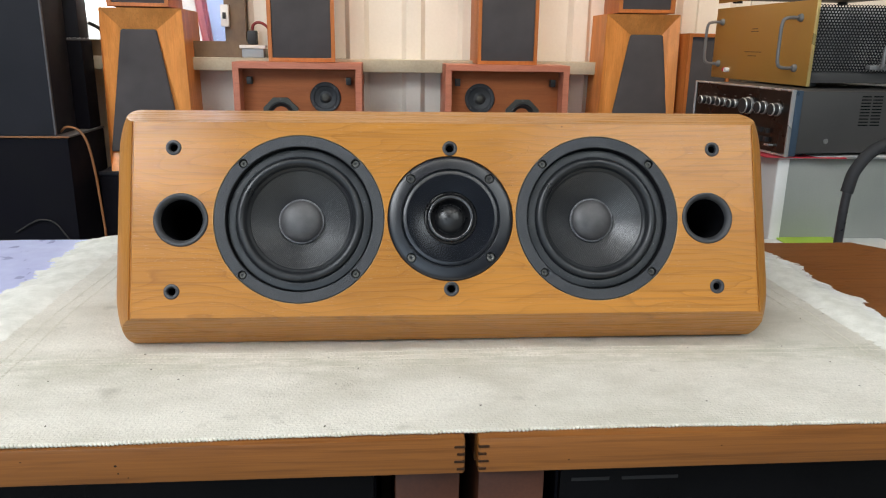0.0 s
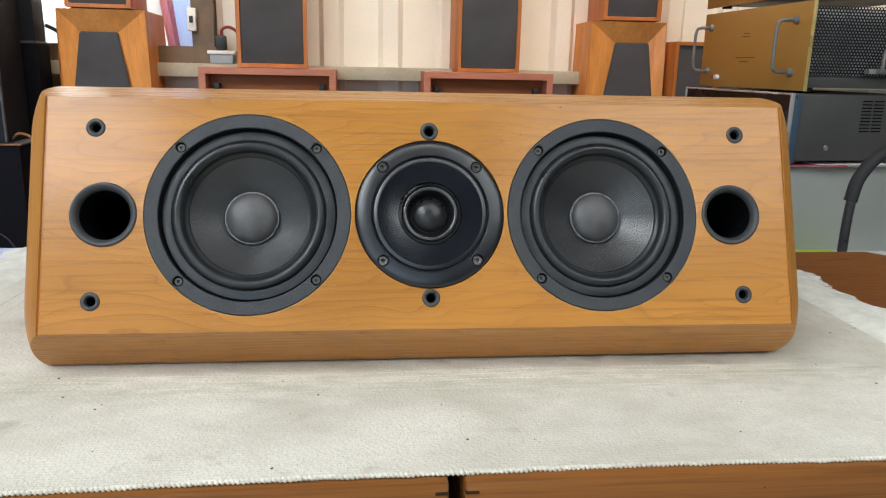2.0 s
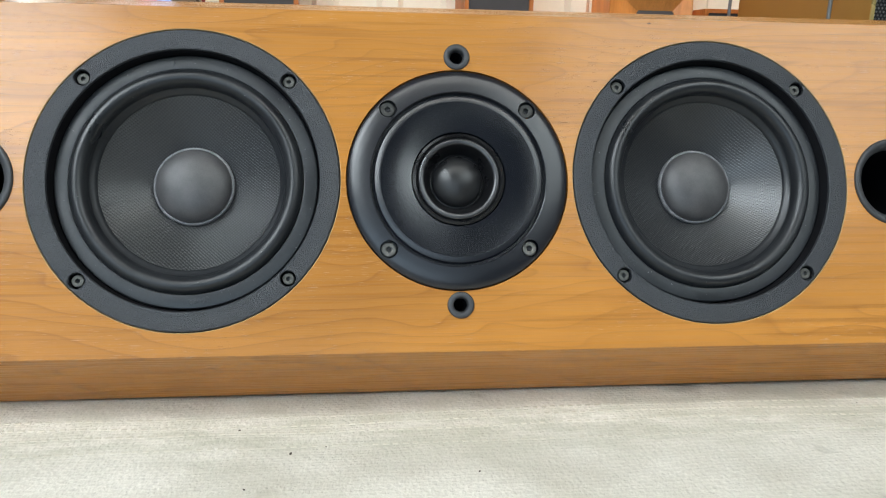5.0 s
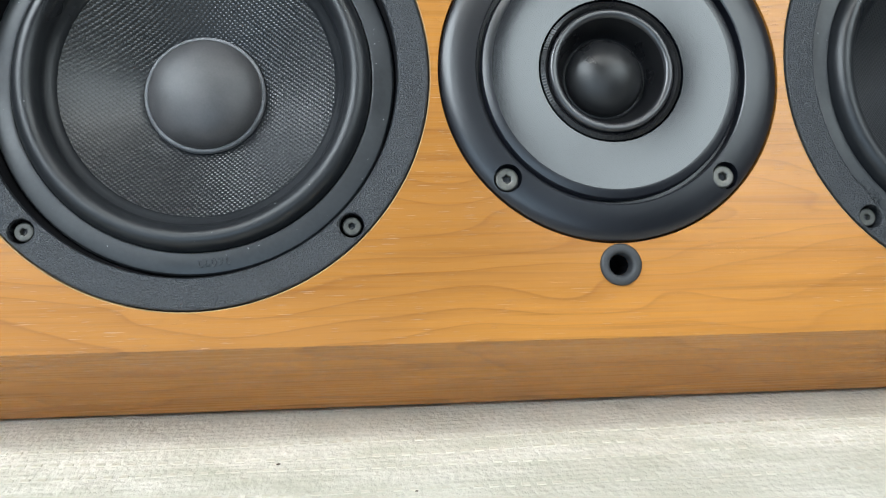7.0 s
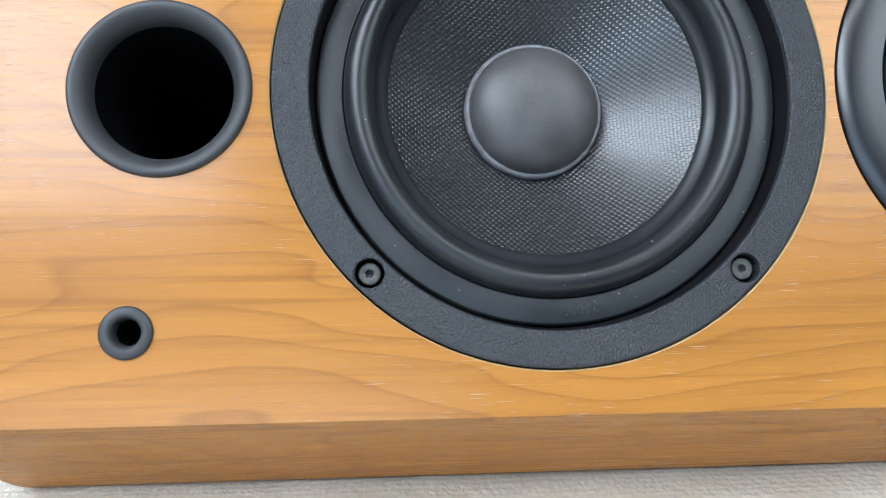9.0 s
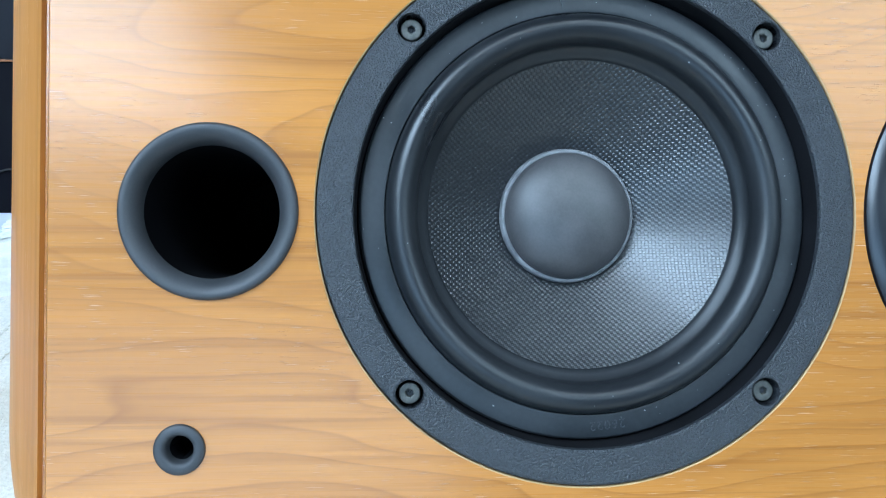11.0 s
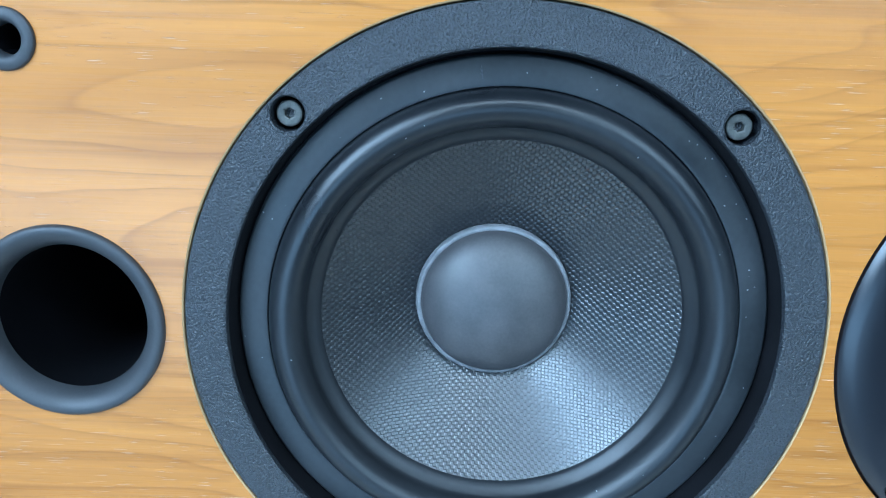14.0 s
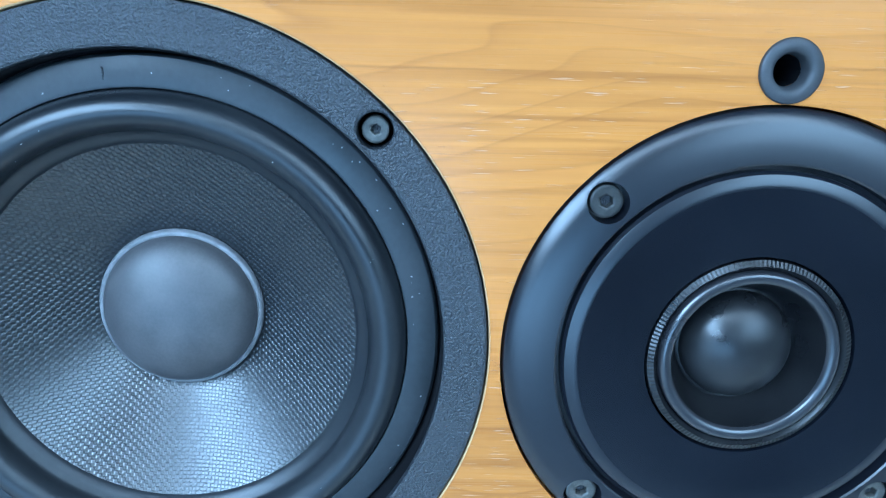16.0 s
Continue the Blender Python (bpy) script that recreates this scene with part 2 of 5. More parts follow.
CHERRY = veneer("lacquered cherry veneer", (0.63, 0.265, 0.058), (0.48, 0.186, 0.037), (0.22, 0.073, 0.014), "x", 1.0, 0.27, 0.40, lines=0.46, crotch=(-0.215, 0.030, 0.055))
CHERRY_SIDE = veneer("lacquered cherry lipping", (0.58, 0.240, 0.052), (0.47, 0.182, 0.036), (0.24, 0.080, 0.015), "z", 1.0, 0.33, 0.12, 0.4, 0.35)
TEAK = veneer("orange teak veneer", (0.60, 0.200, 0.058), (0.50, 0.155, 0.040), (0.30, 0.085, 0.020), "z", 1.3, 0.4, 0.2, 0.5)
TEAK_LIGHT = veneer("pale orange maple veneer", (0.86, 0.36, 0.105), (0.76, 0.28, 0.074), (0.52, 0.16, 0.038), "z", 2.0, 0.35, 0.3, 0.4)
MAHOGANY = veneer("red brown cabinet veneer", (0.58, 0.215, 0.140), (0.49, 0.170, 0.108), (0.30, 0.095, 0.058), "x", 1.2, 0.42, 0.15, 0.5)
BAFFLE = veneer("orange brown baffle board", (0.50, 0.150, 0.050), (0.43, 0.120, 0.040), (0.29, 0.075, 0.024), "x", 1.5, 0.5, 0.0, 0.4)
TABLE_WOOD = veneer("worn brown table wood", (0.33, 0.118, 0.029), (0.23, 0.078, 0.019), (0.10, 0.030, 0.008), "x", 0.35, 0.36, 0.25, 0.0, 0.14)
TABLE_TOP = veneer("glossy red brown table top", (0.31, 0.108, 0.028), (0.25, 0.080, 0.020), (0.12, 0.034, 0.009), "x", 0.7, 0.30, 0.35, 0.0, 0.6)
END_GRAIN = plain("dark end grain", (0.022, 0.009, 0.004), (0.05, 0.020, 0.008), 0.8, coarse=90, specular=0.2)
PANEL_BROWN = plain("red brown painted panel", (0.060, 0.017, 0.008), (0.095, 0.028, 0.013), 0.5)
RING_PLASTIC = plain("grained black plastic", (0.005, 0.006, 0.009), (0.030, 0.035, 0.043), 0.43, coarse=30, fine=1900, relief=0.0006, strength=1.0, specular=0.75, grain=0.8)
RUBBER = plain("black rubber", (0.009, 0.010, 0.012), (0.018, 0.020, 0.023), 0.36, coarse=25, fine=700, relief=0.0001, specular=0.5)
RUBBER_LIP = plain("dull black rubber flange", (0.013, 0.015, 0.017), (0.028, 0.031, 0.035), 0.40, coarse=40, fine=700, relief=0.0001)
CAP = plain("grey black coated paper dome", (0.042, 0.040, 0.042), (0.074, 0.070, 0.072), 0.49, coarse=120, fine=1400, relief=0.00006, specular=0.7, spread=0.05)
BEAD = plain("dusty grey glue bead", (0.12, 0.12, 0.127), (0.22, 0.22, 0.23), 0.55, coarse=200)
CONE = woven_cone()
SATIN = plain("satin black painted metal", (0.004, 0.005, 0.008), (0.007, 0.0085, 0.013), 0.16, coarse=18, fine=900, relief=0.00002, spread=0.04, specular=1.0)
SATIN_RING = plain("soft satin black flange", (0.005, 0.006, 0.009), (0.009, 0.010, 0.015), 0.31, coarse=18, fine=900, relief=0.00002, spread=0.04, specular=0.7)
SILK = plain("black coated silk", (0.010, 0.010, 0.011), (0.018, 0.018, 0.019), 0.36, coarse=120, fine=1500, relief=0.00006)
PORT = plain("matt black moulded plastic", (0.020, 0.021, 0.024), (0.036, 0.037, 0.041), 0.58, coarse=60, fine=1600, relief=0.00008, specular=0.7)
# shade inside holes and gaps, put into a near-black colour
HOLE_SHADE = plain("near-black shade of holes and gaps", (0.0025, 0.0025, 0.0035), (0.004, 0.004, 0.005), 0.9, specular=0.05)
# shadow on the trim ring's inner wall, put into a near-black colour
WALL_SHADE = plain("trim ring's inner wall, shade put into near-black", (0.004, 0.004, 0.005), (0.008, 0.008, 0.010), 0.85, coarse=80, fine=1500, specular=0.15)
COLLAR = plain("satin dark grey collar", (0.016, 0.016, 0.019), (0.024, 0.024, 0.028), 0.30, coarse=40, fine=1200, relief=0.00003, spread=0.05, specular=1.0)
HORN = plain("matt black horn mouth", (0.006, 0.006, 0.007), (0.011, 0.011, 0.012), 0.32, coarse=60, fine=1200, relief=0.00003, specular=0.45)
RAW_WOOD = plain("pale cut wood edge", (0.36, 0.22, 0.095), (0.52, 0.34, 0.16), 0.7, coarse=60)
DUST = plain("white dust", (0.30, 0.30, 0.30), (0.45, 0.45, 0.44), 0.95)
SCREW = plain("dulled steel screw", (0.10, 0.10, 0.095), (0.20, 0.19, 0.17), 0.42, 0.8, coarse=500, fine=2500, relief=0.0002)
SCREW_DARK = plain("blackened steel screw", (0.04, 0.04, 0.037), (0.12, 0.12, 0.108), 0.5, 0.4, coarse=500, fine=2500, relief=0.0002)
# upper tweeter screws: the shade of their recess put into darker steel
SCREW_SHADED = plain("steel screw, recess shade in its tone", (0.020, 0.020, 0.019), (0.055, 0.054, 0.050), 0.45, 0.3, coarse=500, fine=2500, relief=0.0002)
COTTON = cotton()
YARN = plain("cotton yarn", (0.56, 0.54, 0.48), (0.72, 0.70, 0.64), 0.95, coarse=60, fine=900, relief=0.001)
STITCH = plain("soiled cotton stitch", (0.54, 0.50, 0.41), (0.70, 0.665, 0.57), 0.95, coarse=40, fine=900, relief=0.001)
CRUMB = plain("dark crumbs", (0.03, 0.022, 0.015), (0.10, 0.07, 0.045), 0.9)
LILAC = plain("lilac plastic sheet", (0.52, 0.54, 0.82), (0.66, 0.69, 0.93), 0.36, coarse=34, fine=60)
GRILLE = grille_cloth()
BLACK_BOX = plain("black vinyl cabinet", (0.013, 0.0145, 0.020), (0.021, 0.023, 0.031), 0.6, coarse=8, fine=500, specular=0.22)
# darker blue-black than BLACK_BOX, for boxes, stand bodies and appliances
BLACK_LOW = plain("dull blue-black, darker than the vinyl", (0.0025, 0.0025, 0.005), (0.0045, 0.0045, 0.009), 0.7, coarse=8, fine=500, specular=0.12)
BLACK_EDGE = plain("worn grey cabinet edge", (0.06, 0.06, 0.068), (0.125, 0.125, 0.135), 0.6, coarse=40)
BLACK_GLOSS = plain("gloss black panel", (0.002, 0.002, 0.0025), (0.004, 0.004, 0.005), 0.3, spread=0.05, specular=0.12)
PRINT_BROWN = plain("dark brown print", (0.10, 0.050, 0.018), (0.14, 0.070, 0.026), 0.6)
PRINT_GREY = plain("dim grey print", (0.007, 0.007, 0.008), (0.011, 0.011, 0.013), 0.6)
CREAM = plain("cream painted sheet steel", (0.74, 0.69, 0.61), (0.81, 0.76, 0.68), 0.5, coarse=5, fine=120)
RAIL = plain("dusty beige steel rail", (0.34, 0.30, 0.225), (0.46, 0.41, 0.315), 0.6, coarse=9, fine=150)
FRAME_BROWN = plain("brown painted window frame", (0.11, 0.066, 0.036), (0.18, 0.115, 0.066), 0.5, coarse=20)
# unseen walls and ceiling, kept dark so that black parts reflect little
PLASTER = plain("dull grey plaster", (0.13, 0.125, 0.115), (0.20, 0.19, 0.175), 0.85, coarse=3, fine=90)
GREY_WALL = plain("dull grey brown wall", (0.11, 0.10, 0.09), (0.17, 0.155, 0.14), 0.85, coarse=3, fine=90)
CEIL = plain("dark brown ceiling board", (0.085, 0.075, 0.064), (0.125, 0.112, 0.097), 0.9, coarse=2, fine=60)
CONCRETE = plain("grey concrete floor", (0.17, 0.163, 0.152), (0.25, 0.24, 0.225), 0.75, coarse=3, fine=80)
GOLD = plain("gold anodised aluminium", (0.50, 0.245, 0.055), (0.56, 0.285, 0.068), 0.42, 0.25, coarse=10, fine=900, relief=0.00003)
GOLD_EDGE = plain("bright gold panel edge", (0.62, 0.45, 0.17), (0.70, 0.52, 0.22), 0.35, 0.5)
ALU = plain("grey satin aluminium", (0.17, 0.165, 0.165), (0.25, 0.245, 0.24), 0.5, 0.35)
SILVER = plain("brushed silver trim", (0.62, 0.61, 0.60), (0.76, 0.75, 0.74), 0.26, 0.7)
CHARCOAL = plain("charcoal painted steel", (0.050, 0.047, 0.046), (0.068, 0.064, 0.062), 0.5, coarse=6, fine=700)
BROWN_GLASS = plain("dark brown fascia", (0.008, 0.005, 0.004), (0.014, 0.008, 0.006), 0.28, spread=0.06)
BLUE_TRIM = plain("blue grey side trim", (0.050, 0.085, 0.13), (0.075, 0.12, 0.17), 0.35, 0.3)
MESH_BLACK = plain("black perforated steel", (0.008, 0.008, 0.009), (0.014, 0.014, 0.015), 0.45, 0.3)
PALE_CORE = plain("pale grey painted cores", (0.26, 0.255, 0.25), (0.60, 0.59, 0.57), 0.5, coarse=14)
WHITE = plain("white plastic", (0.70, 0.69, 0.67), (0.80, 0.79, 0.77), 0.45)
# shade of the carton's front face is put into this grey
CARTON_SHADED = plain("grey white coated carton", (0.26, 0.275, 0.25), (0.36, 0.37, 0.345), 0.45, coarse=4)
RED = plain("red printed paper", (0.55, 0.03, 0.05), (0.65, 0.06, 0.08), 0.5)
LIME = plain("lime green paper", (0.36, 0.55, 0.05), (0.45, 0.64, 0.09), 0.6)
PAPER = plain("white paper", (0.66, 0.65, 0.62), (0.76, 0.75, 0.73), 0.7)
PALE_BLUE = plain("pale blue plastic film", (0.24, 0.28, 0.32), (0.34, 0.39, 0.43), 0.5)
CABLE = plain("brown cable sheath", (0.22, 0.085, 0.030), (0.30, 0.125, 0.050), 0.5)
RED_CABLE = plain("dark red cable sheath", (0.20, 0.018, 0.018), (0.28, 0.03, 0.03), 0.45)
BLACK_CABLE = plain("black moulded plug", (0.012, 0.012, 0.013), (0.022, 0.022, 0.024), 0.5)
GRIP = plain("black foam grip", (0.016, 0.016, 0.018), (0.030, 0.030, 0.033), 0.7, coarse=50)
TUBE = plain("dark painted tube", (0.022, 0.022, 0.026), (0.045, 0.044, 0.048), 0.38, coarse=60)
GLASS = glass()
FILM_WHITE, FILM_RED, FILM_BLUE = film("white plastic film", (0.75, 0.74, 0.74)), film("red plastic film", (0.80, 0.42, 0.47)), film("pale blue plastic film sheet", (0.48, 0.58, 0.80))
DAY = glow("bright daylight outside", (0.86, 0.93, 1.0), 1.35)


# ---- building helpers ----
def finish(me, angle=32):
    me.polygons.foreach_set("use_smooth", [True] * len(me.polygons))
    me.set_sharp_from_angle(angle=radians(angle))
    me.update()
    return me


def part(name, bm, mat, parent=None, label="", at=None, angle=32):
    """Links a bmesh, or a mesh, as one object under a thing or a part."""
    if isinstance(bm, bpy.types.Mesh):
        me = bm
    else:
        bmesh.ops.recalc_face_normals(bm, faces=bm.faces[:])
        me = bpy.data.meshes.new(name)
        bm.to_mesh(me)
        bm.free()
        finish(me, angle)
    if not me.materials:
        me.materials.append(mat)
    ob = new(name, me)
    if at is not None:
        ob.matrix_basis = at if isinstance(at, Matrix) else Matrix.Translation(at)
    ob.parent = parent
    if label:
        tagged(ob, label)
    return ob


def thing(name, m, label, category, group="", kind=""):
    ob = new(name)
    ob.empty_display_size = 0.05
    ob.matrix_basis = m
    return tagged(ob, label, category, group, kind)


def box(bm, x0, x1, y0, y1, z0, z1, bevel=0.0, seg=2):
    made = bmesh.ops.create_cube(bm, size=1.0)["verts"]
    for v in made:
        v.co = Vector((x0 + (v.co.x + 0.5) * (x1 - x0), y0 + (v.co.y + 0.5) * (y1 - y0), z0 + (v.co.z + 0.5) * (z1 - z0)))
    if bevel:
        edges = list({e for v in made for e in v.link_edges})
        bmesh.ops.bevel(bm, geom=edges, offset=bevel, segments=seg, affect="EDGES", profile=0.6)
    return bm


def boxed(*args, **kw):
    return box(bmesh.new(), *args, **kw)


def lathe(profile, seg=96, bm=None):
    """Turns (radius, depth) round the y axis; depth runs along +y."""
    bm = bm or bmesh.new()
    rings = []
    for r, d in profile:
        if r < 1e-6:
            rings.append([bm.verts.new((0, d, 0))])
        else:
            rings.append([bm.verts.new((r * math.cos(2 * math.pi * k / seg), d, r * math.sin(2 * math.pi * k / seg))) for k in range(seg)])
    for a, b in zip(rings, rings[1:]):
        for k in range(seg):
            n = (k + 1) % seg
            if len(a) == 1 and len(b) > 1:
                bm.faces.new((a[0], b[k], b[n]))
            elif len(b) == 1 and len(a) > 1:
                bm.faces.new((a[k], b[0], a[n]))
            elif len(a) > 1:
                bm.faces.new((a[k], b[k], b[n], a[n]))
    return bm


def circle(r, seg=96, cx=0.0, cz=0.0, start=0.0):
    return [(cx + r * math.cos(start + 2 * math.pi * k / seg), cz + r * math.sin(start + 2 * math.pi * k / seg)) for k in range(seg)]


def plate(loops, front, back, bevel=0.0):
    """A flat plate in the xz plane: the first loop is its outline, the others are holes through it."""
    cu = bpy.data.curves.new("plate", "CURVE")
    cu.dimensions, cu.fill_mode = "2D", "BOTH"
    cu.extrude = (back - front) / 2 - bevel
    cu.bevel_depth, cu.bevel_resolution, cu.offset = bevel, 1, -bevel
    for loop in loops:
        sp = cu.splines.new("POLY")
        sp.points.add(len(loop) - 1)
        for q, (x, z) in zip(sp.points, loop):
            q.co = (x, z, 0, 1)
        sp.use_cyclic_u = True
    ob = new("plate", cu)
    me = bpy.data.meshes.new_from_object(ob.evaluated_get(bpy.context.evaluated_depsgraph_get()))
    bpy.data.objects.remove(ob)
    bpy.data.curves.remove(cu)
    me.transform(Matrix(((1, 0, 0, 0), (0, 0, -1, (front + back) / 2), (0, 1, 0, 0), (0, 0, 0, 1))))
    me.materials.clear()
    return finish(me)


def tube(points, radius, seg=12, steps=8, caps=True):
    """A round bar along a smooth line through the points."""
    pts = [Vector(p) for p in points]
    ext = [2 * pts[0] - pts[1]] + pts + [2 * pts[-1] - pts[-2]]
    line = []
    for a, b, c, d in zip(ext, ext[1:], ext[2:], ext[3:]):
        for k in range(steps):
            t = k / steps
            line.append(0.5 * (2 * b + (c - a) * t + (2 * a - 5 * b + 4 * c - d) * t * t + (3 * b - a - 3 * c + d) * t ** 3))
    line.append(pts[-1])
    bm = bmesh.new()
    rings, up = [], None
    for i, q in enumerate(line):
        way = (line[min(i + 1, len(line) - 1)] - line[max(i - 1, 0)]).normalized()
        up = way.orthogonal().normalized() if up is None else (up - way * up.dot(way)).normalized()
        side = way.cross(up)
        rings.append([bm.verts.new(q + radius * (math.cos(2 * math.pi * k / seg) * up + math.sin(2 * math.pi * k / seg) * side)) for k in range(seg)])
    for a, b in zip(rings, rings[1:]):
        for k in range(seg):
            bm.faces.new((a[k], a[(k + 1) % seg], b[(k + 1) % seg], b[k]))
    if caps:
        bm.faces.new(rings[0])
        bm.faces.new(rings[-1])
    return bm


# ---- the room ----
WALL_Y = 1.733


def corrugated(x0, x1, z0, z1):
    """Ribbed steel sheet: flat pans with raised trapezoid ribs."""
    pitch, first = 0.172, -0.139
    prof = []
    k = math.floor((x0 - first) / pitch) - 1
    while first + k * pitch < x1 + pitch:
        c = first + k * pitch
        prof += [(c - 0.036, 0.0), (c - 0.022, -0.018), (c + 0.022, -0.018), (c + 0.036, 0.0)]
        k += 1
    prof = [(x0, 0.0)] + [q for q in prof if x0 < q[0] < x1] + [(x1, 0.0)]
    bm = bmesh.new()
    front = [[bm.verts.new((x, WALL_Y + d, z)) for x, d in prof] for z in (z0, z1)]
    back = [[bm.verts.new((x, WALL_Y + 0.06, z)) for x, d in prof] for z in (z0, z1)]
    for i in range(len(prof) - 1):
        bm.faces.new((front[0][i], front[0][i + 1], front[1][i + 1], front[1][i]))
        bm.faces.new((back[0][i], back[1][i], back[1][i + 1], back[0][i + 1]))
        for j in (0, 1):
            bm.faces.new((front[j][i], back[j][i], back[j][i + 1], front[j][i + 1]))
    for i in (0, -1):
        bm.faces.new((front[0][i], front[1][i], back[1][i], back[0][i]))
    return bm


def structure(name, bm, mat, label, category):
    ob = part(name, bm, mat)
    return tagged(ob, label, category, kind="structure")


WX0, WX1, WZ0, WZ1 = -1.42, -0.47, 1.004, 1.80
structure("floor", boxed(-6.1, 3.1, -6.6, 1.9, -0.1, 0.0), CONCRETE, "grey concrete workshop floor", "floor")
structure("ceiling", boxed(-6.1, 3.1, -6.6, 1.9, 2.7, 2.8), CEIL, "unseen dark ceiling, added, carrying the light panels", "ceiling")
wall_n = structure("wall_north", corrugated(WX1, 3.0, 0.0, 2.7), CREAM, "cream ribbed sheet steel wall", "wall")
part("wall_panel", boxed(-6.0, WX1, WALL_Y, WALL_Y + 0.06, 0.0, WZ0), CREAM, wall_n)
part("wall_panel", boxed(-6.0, WX1, WALL_Y, WALL_Y + 0.06, WZ1, 2.7), CREAM, wall_n)
part("wall_panel", boxed(-6.0, WX0, WALL_Y, WALL_Y + 0.06, WZ0, WZ1), CREAM, wall_n)
structure("wall_west", boxed(-6.1, -6.0, -6.5, 1.9, 0, 2.7), PLASTER, "unseen dark side wall, added to keep reflections low", "wall")
structure("wall_east", boxed(3.0, 3.1, -6.5, 1.9, 0, 2.7), PLASTER, "unseen dark side wall, added to keep reflections low", "wall")
south = structure("wall_south", boxed(0.38, 3.1, -6.6, -6.5, 0, 2.7), GREY_WALL, "unseen wall, added, with a wide window opening for daylight", "wall")
part("wall_panel", boxed(-6.1, -5.94, -6.6, -6.5, 0, 2.7), GREY_WALL, south)
# unseen breast, added to cut low daylight on the speaker's lower bevel
part("added_breast", boxed(-5.94, 0.38, -6.6, -6.5, 0, 0.38), GREY_WALL, south)
part("lintel", boxed(-5.94, 0.38, -6.6, -6.5, 2.52, 2.7), GREY_WALL, south)
rail = bmesh.new()
box(rail, -1.6, 2.6, 1.648, 1.728, 0.950, 0.958, 0.002)
box(rail, -1.6, 2.6, 1.644, 1.650, 0.921, 0.958, 0.002)
structure("wall_rail", rail, RAIL, "dusty beige steel rail along the ribbed wall", "rail")

# window in the north wall
win = structure("window_1", boxed(WX0 - 0.03, WX1 + 0.02, 1.673, WALL_Y + 0.05, WZ0 - 0.055, WZ0), FRAME_BROWN, "brown framed window with bright daylight behind", "window")
part("window_frame", boxed(WX1 - 0.055, WX1 + 0.005, 1.683, WALL_Y + 0.05, WZ0, WZ1), FRAME_BROWN, win)
part("window_frame", boxed(WX0, WX0 + 0.05, 1.683, WALL_Y + 0.05, WZ0, WZ1), FRAME_BROWN, win)
part("window_frame", boxed(-0.80, -0.765, 1.693, WALL_Y + 0.05, WZ0, WZ1), FRAME_BROWN, win)
part("window_frame", boxed(WX0 + 0.05, WX1 - 0.055, 1.693, WALL_Y + 0.05, WZ1 - 0.05, WZ1), FRAME_BROWN, win)
for x0, x1 in ((WX0 + 0.05, -0.80), (-0.765, WX1 - 0.055)):
    p = part("pane", boxed(x0, x1, WALL_Y + 0.02, WALL_Y + 0.024, WZ0, WZ1 - 0.05), GLASS, win)
    p.visible_shadow = False
day = part("backdrop", boxed(-2.4, 0.4, 2.6, 2.62, 0.2, 2.6), DAY)
tagged(day, "bright daylight outside the window", "backdrop", kind="structure")


def draped(name, x0, x1, y, z0, z1, lean, mat, label, category):
    """A hanging sheet of plastic with soft folds."""
    bm = bmesh.new()
    nx, nz = 14, 18
    g = [[bm.verts.new((x0 + (x1 - x0) * i / nx + lean * (1 - j / nz), y + 0.012 * math.sin(9.0 * i / nx + 3.0 * j / nz + 40 * x0), z0 + (z1 - z0) * j / nz)) for j in range(nz + 1)] for i in range(nx + 1)]
    for i in range(nx):
        for j in range(nz):
            bm.faces.new((g[i][j], g[i + 1][j], g[i + 1][j + 1], g[i][j + 1]))
    bmesh.ops.solidify(bm, geom=bm.faces[:], thickness=0.004)
    return tagged(part(name, bm, mat, angle=60), label, category, "bags behind the window")


draped("plastic_bag", -0.79, -0.662, 1.823, 1.0, 1.7, 0.03, FILM_WHITE, "white plastic bag hung behind the window", "bag")
draped("plastic_bag", -0.708, -0.672, 1.813, 1.0, 1.7, 0.085, FILM_RED, "pink red printed plastic strip hung behind the window", "bag")
draped("plastic_bag", -0.670, -0.44, 1.843, 1.0, 1.7, 0.05, FILM_BLUE, "pale blue plastic bag hung behind the window", "bag")


# unseen ceiling panels added to carry the overhead lights and the wall fill
def light_panel(x, y, w, d):
    t = thing("light_panel", pose(x, y, 2.68), "unseen white ceiling panel, added to carry an area light", "skylight", "roof lights")
    part("panel", boxed(-w / 2, w / 2, -d / 2, d / 2, 0.0, 0.012, bevel=0.003), WHITE, t)
    o, n = (w / 2 + 0.04, d / 2 + 0.04), (w / 2 + 0.001, d / 2 + 0.001)
    part("frame", plate([[(-o[0], -o[1]), (o[0], -o[1]), (o[0], o[1]), (-o[0], o[1])], [(-n[0], -n[1]), (n[0], -n[1]), (n[0], n[1]), (-n[0], n[1])]], -0.010, 0.014, 0.002), ALU, t, at=pose(0, 0, 0.004, -90))


light_panel(-1.90, -1.85, 1.7, 2.7)
light_panel(1.80, -2.30, 2.2, 2.2)
light_panel(0.40, 1.10, 3.2, 0.7)
lamp = thing("ceiling_lamp", pose(0.25, -0.90, 2.61), "long white ceiling lamp with a flat diffuser", "lamp")
part("housing", boxed(-1.24, 1.24, -0.15, 0.15, 0.012, 0.09, bevel=0.006), WHITE, lamp)
part("diffuser", boxed(-1.22, 1.22, -0.135, 0.135, 0.0, 0.0115, bevel=0.003), WHITE, lamp, "flat white diffuser")


# ---- the two cabinets used as a table ----
TOP, FRONT = 0.734, -0.158


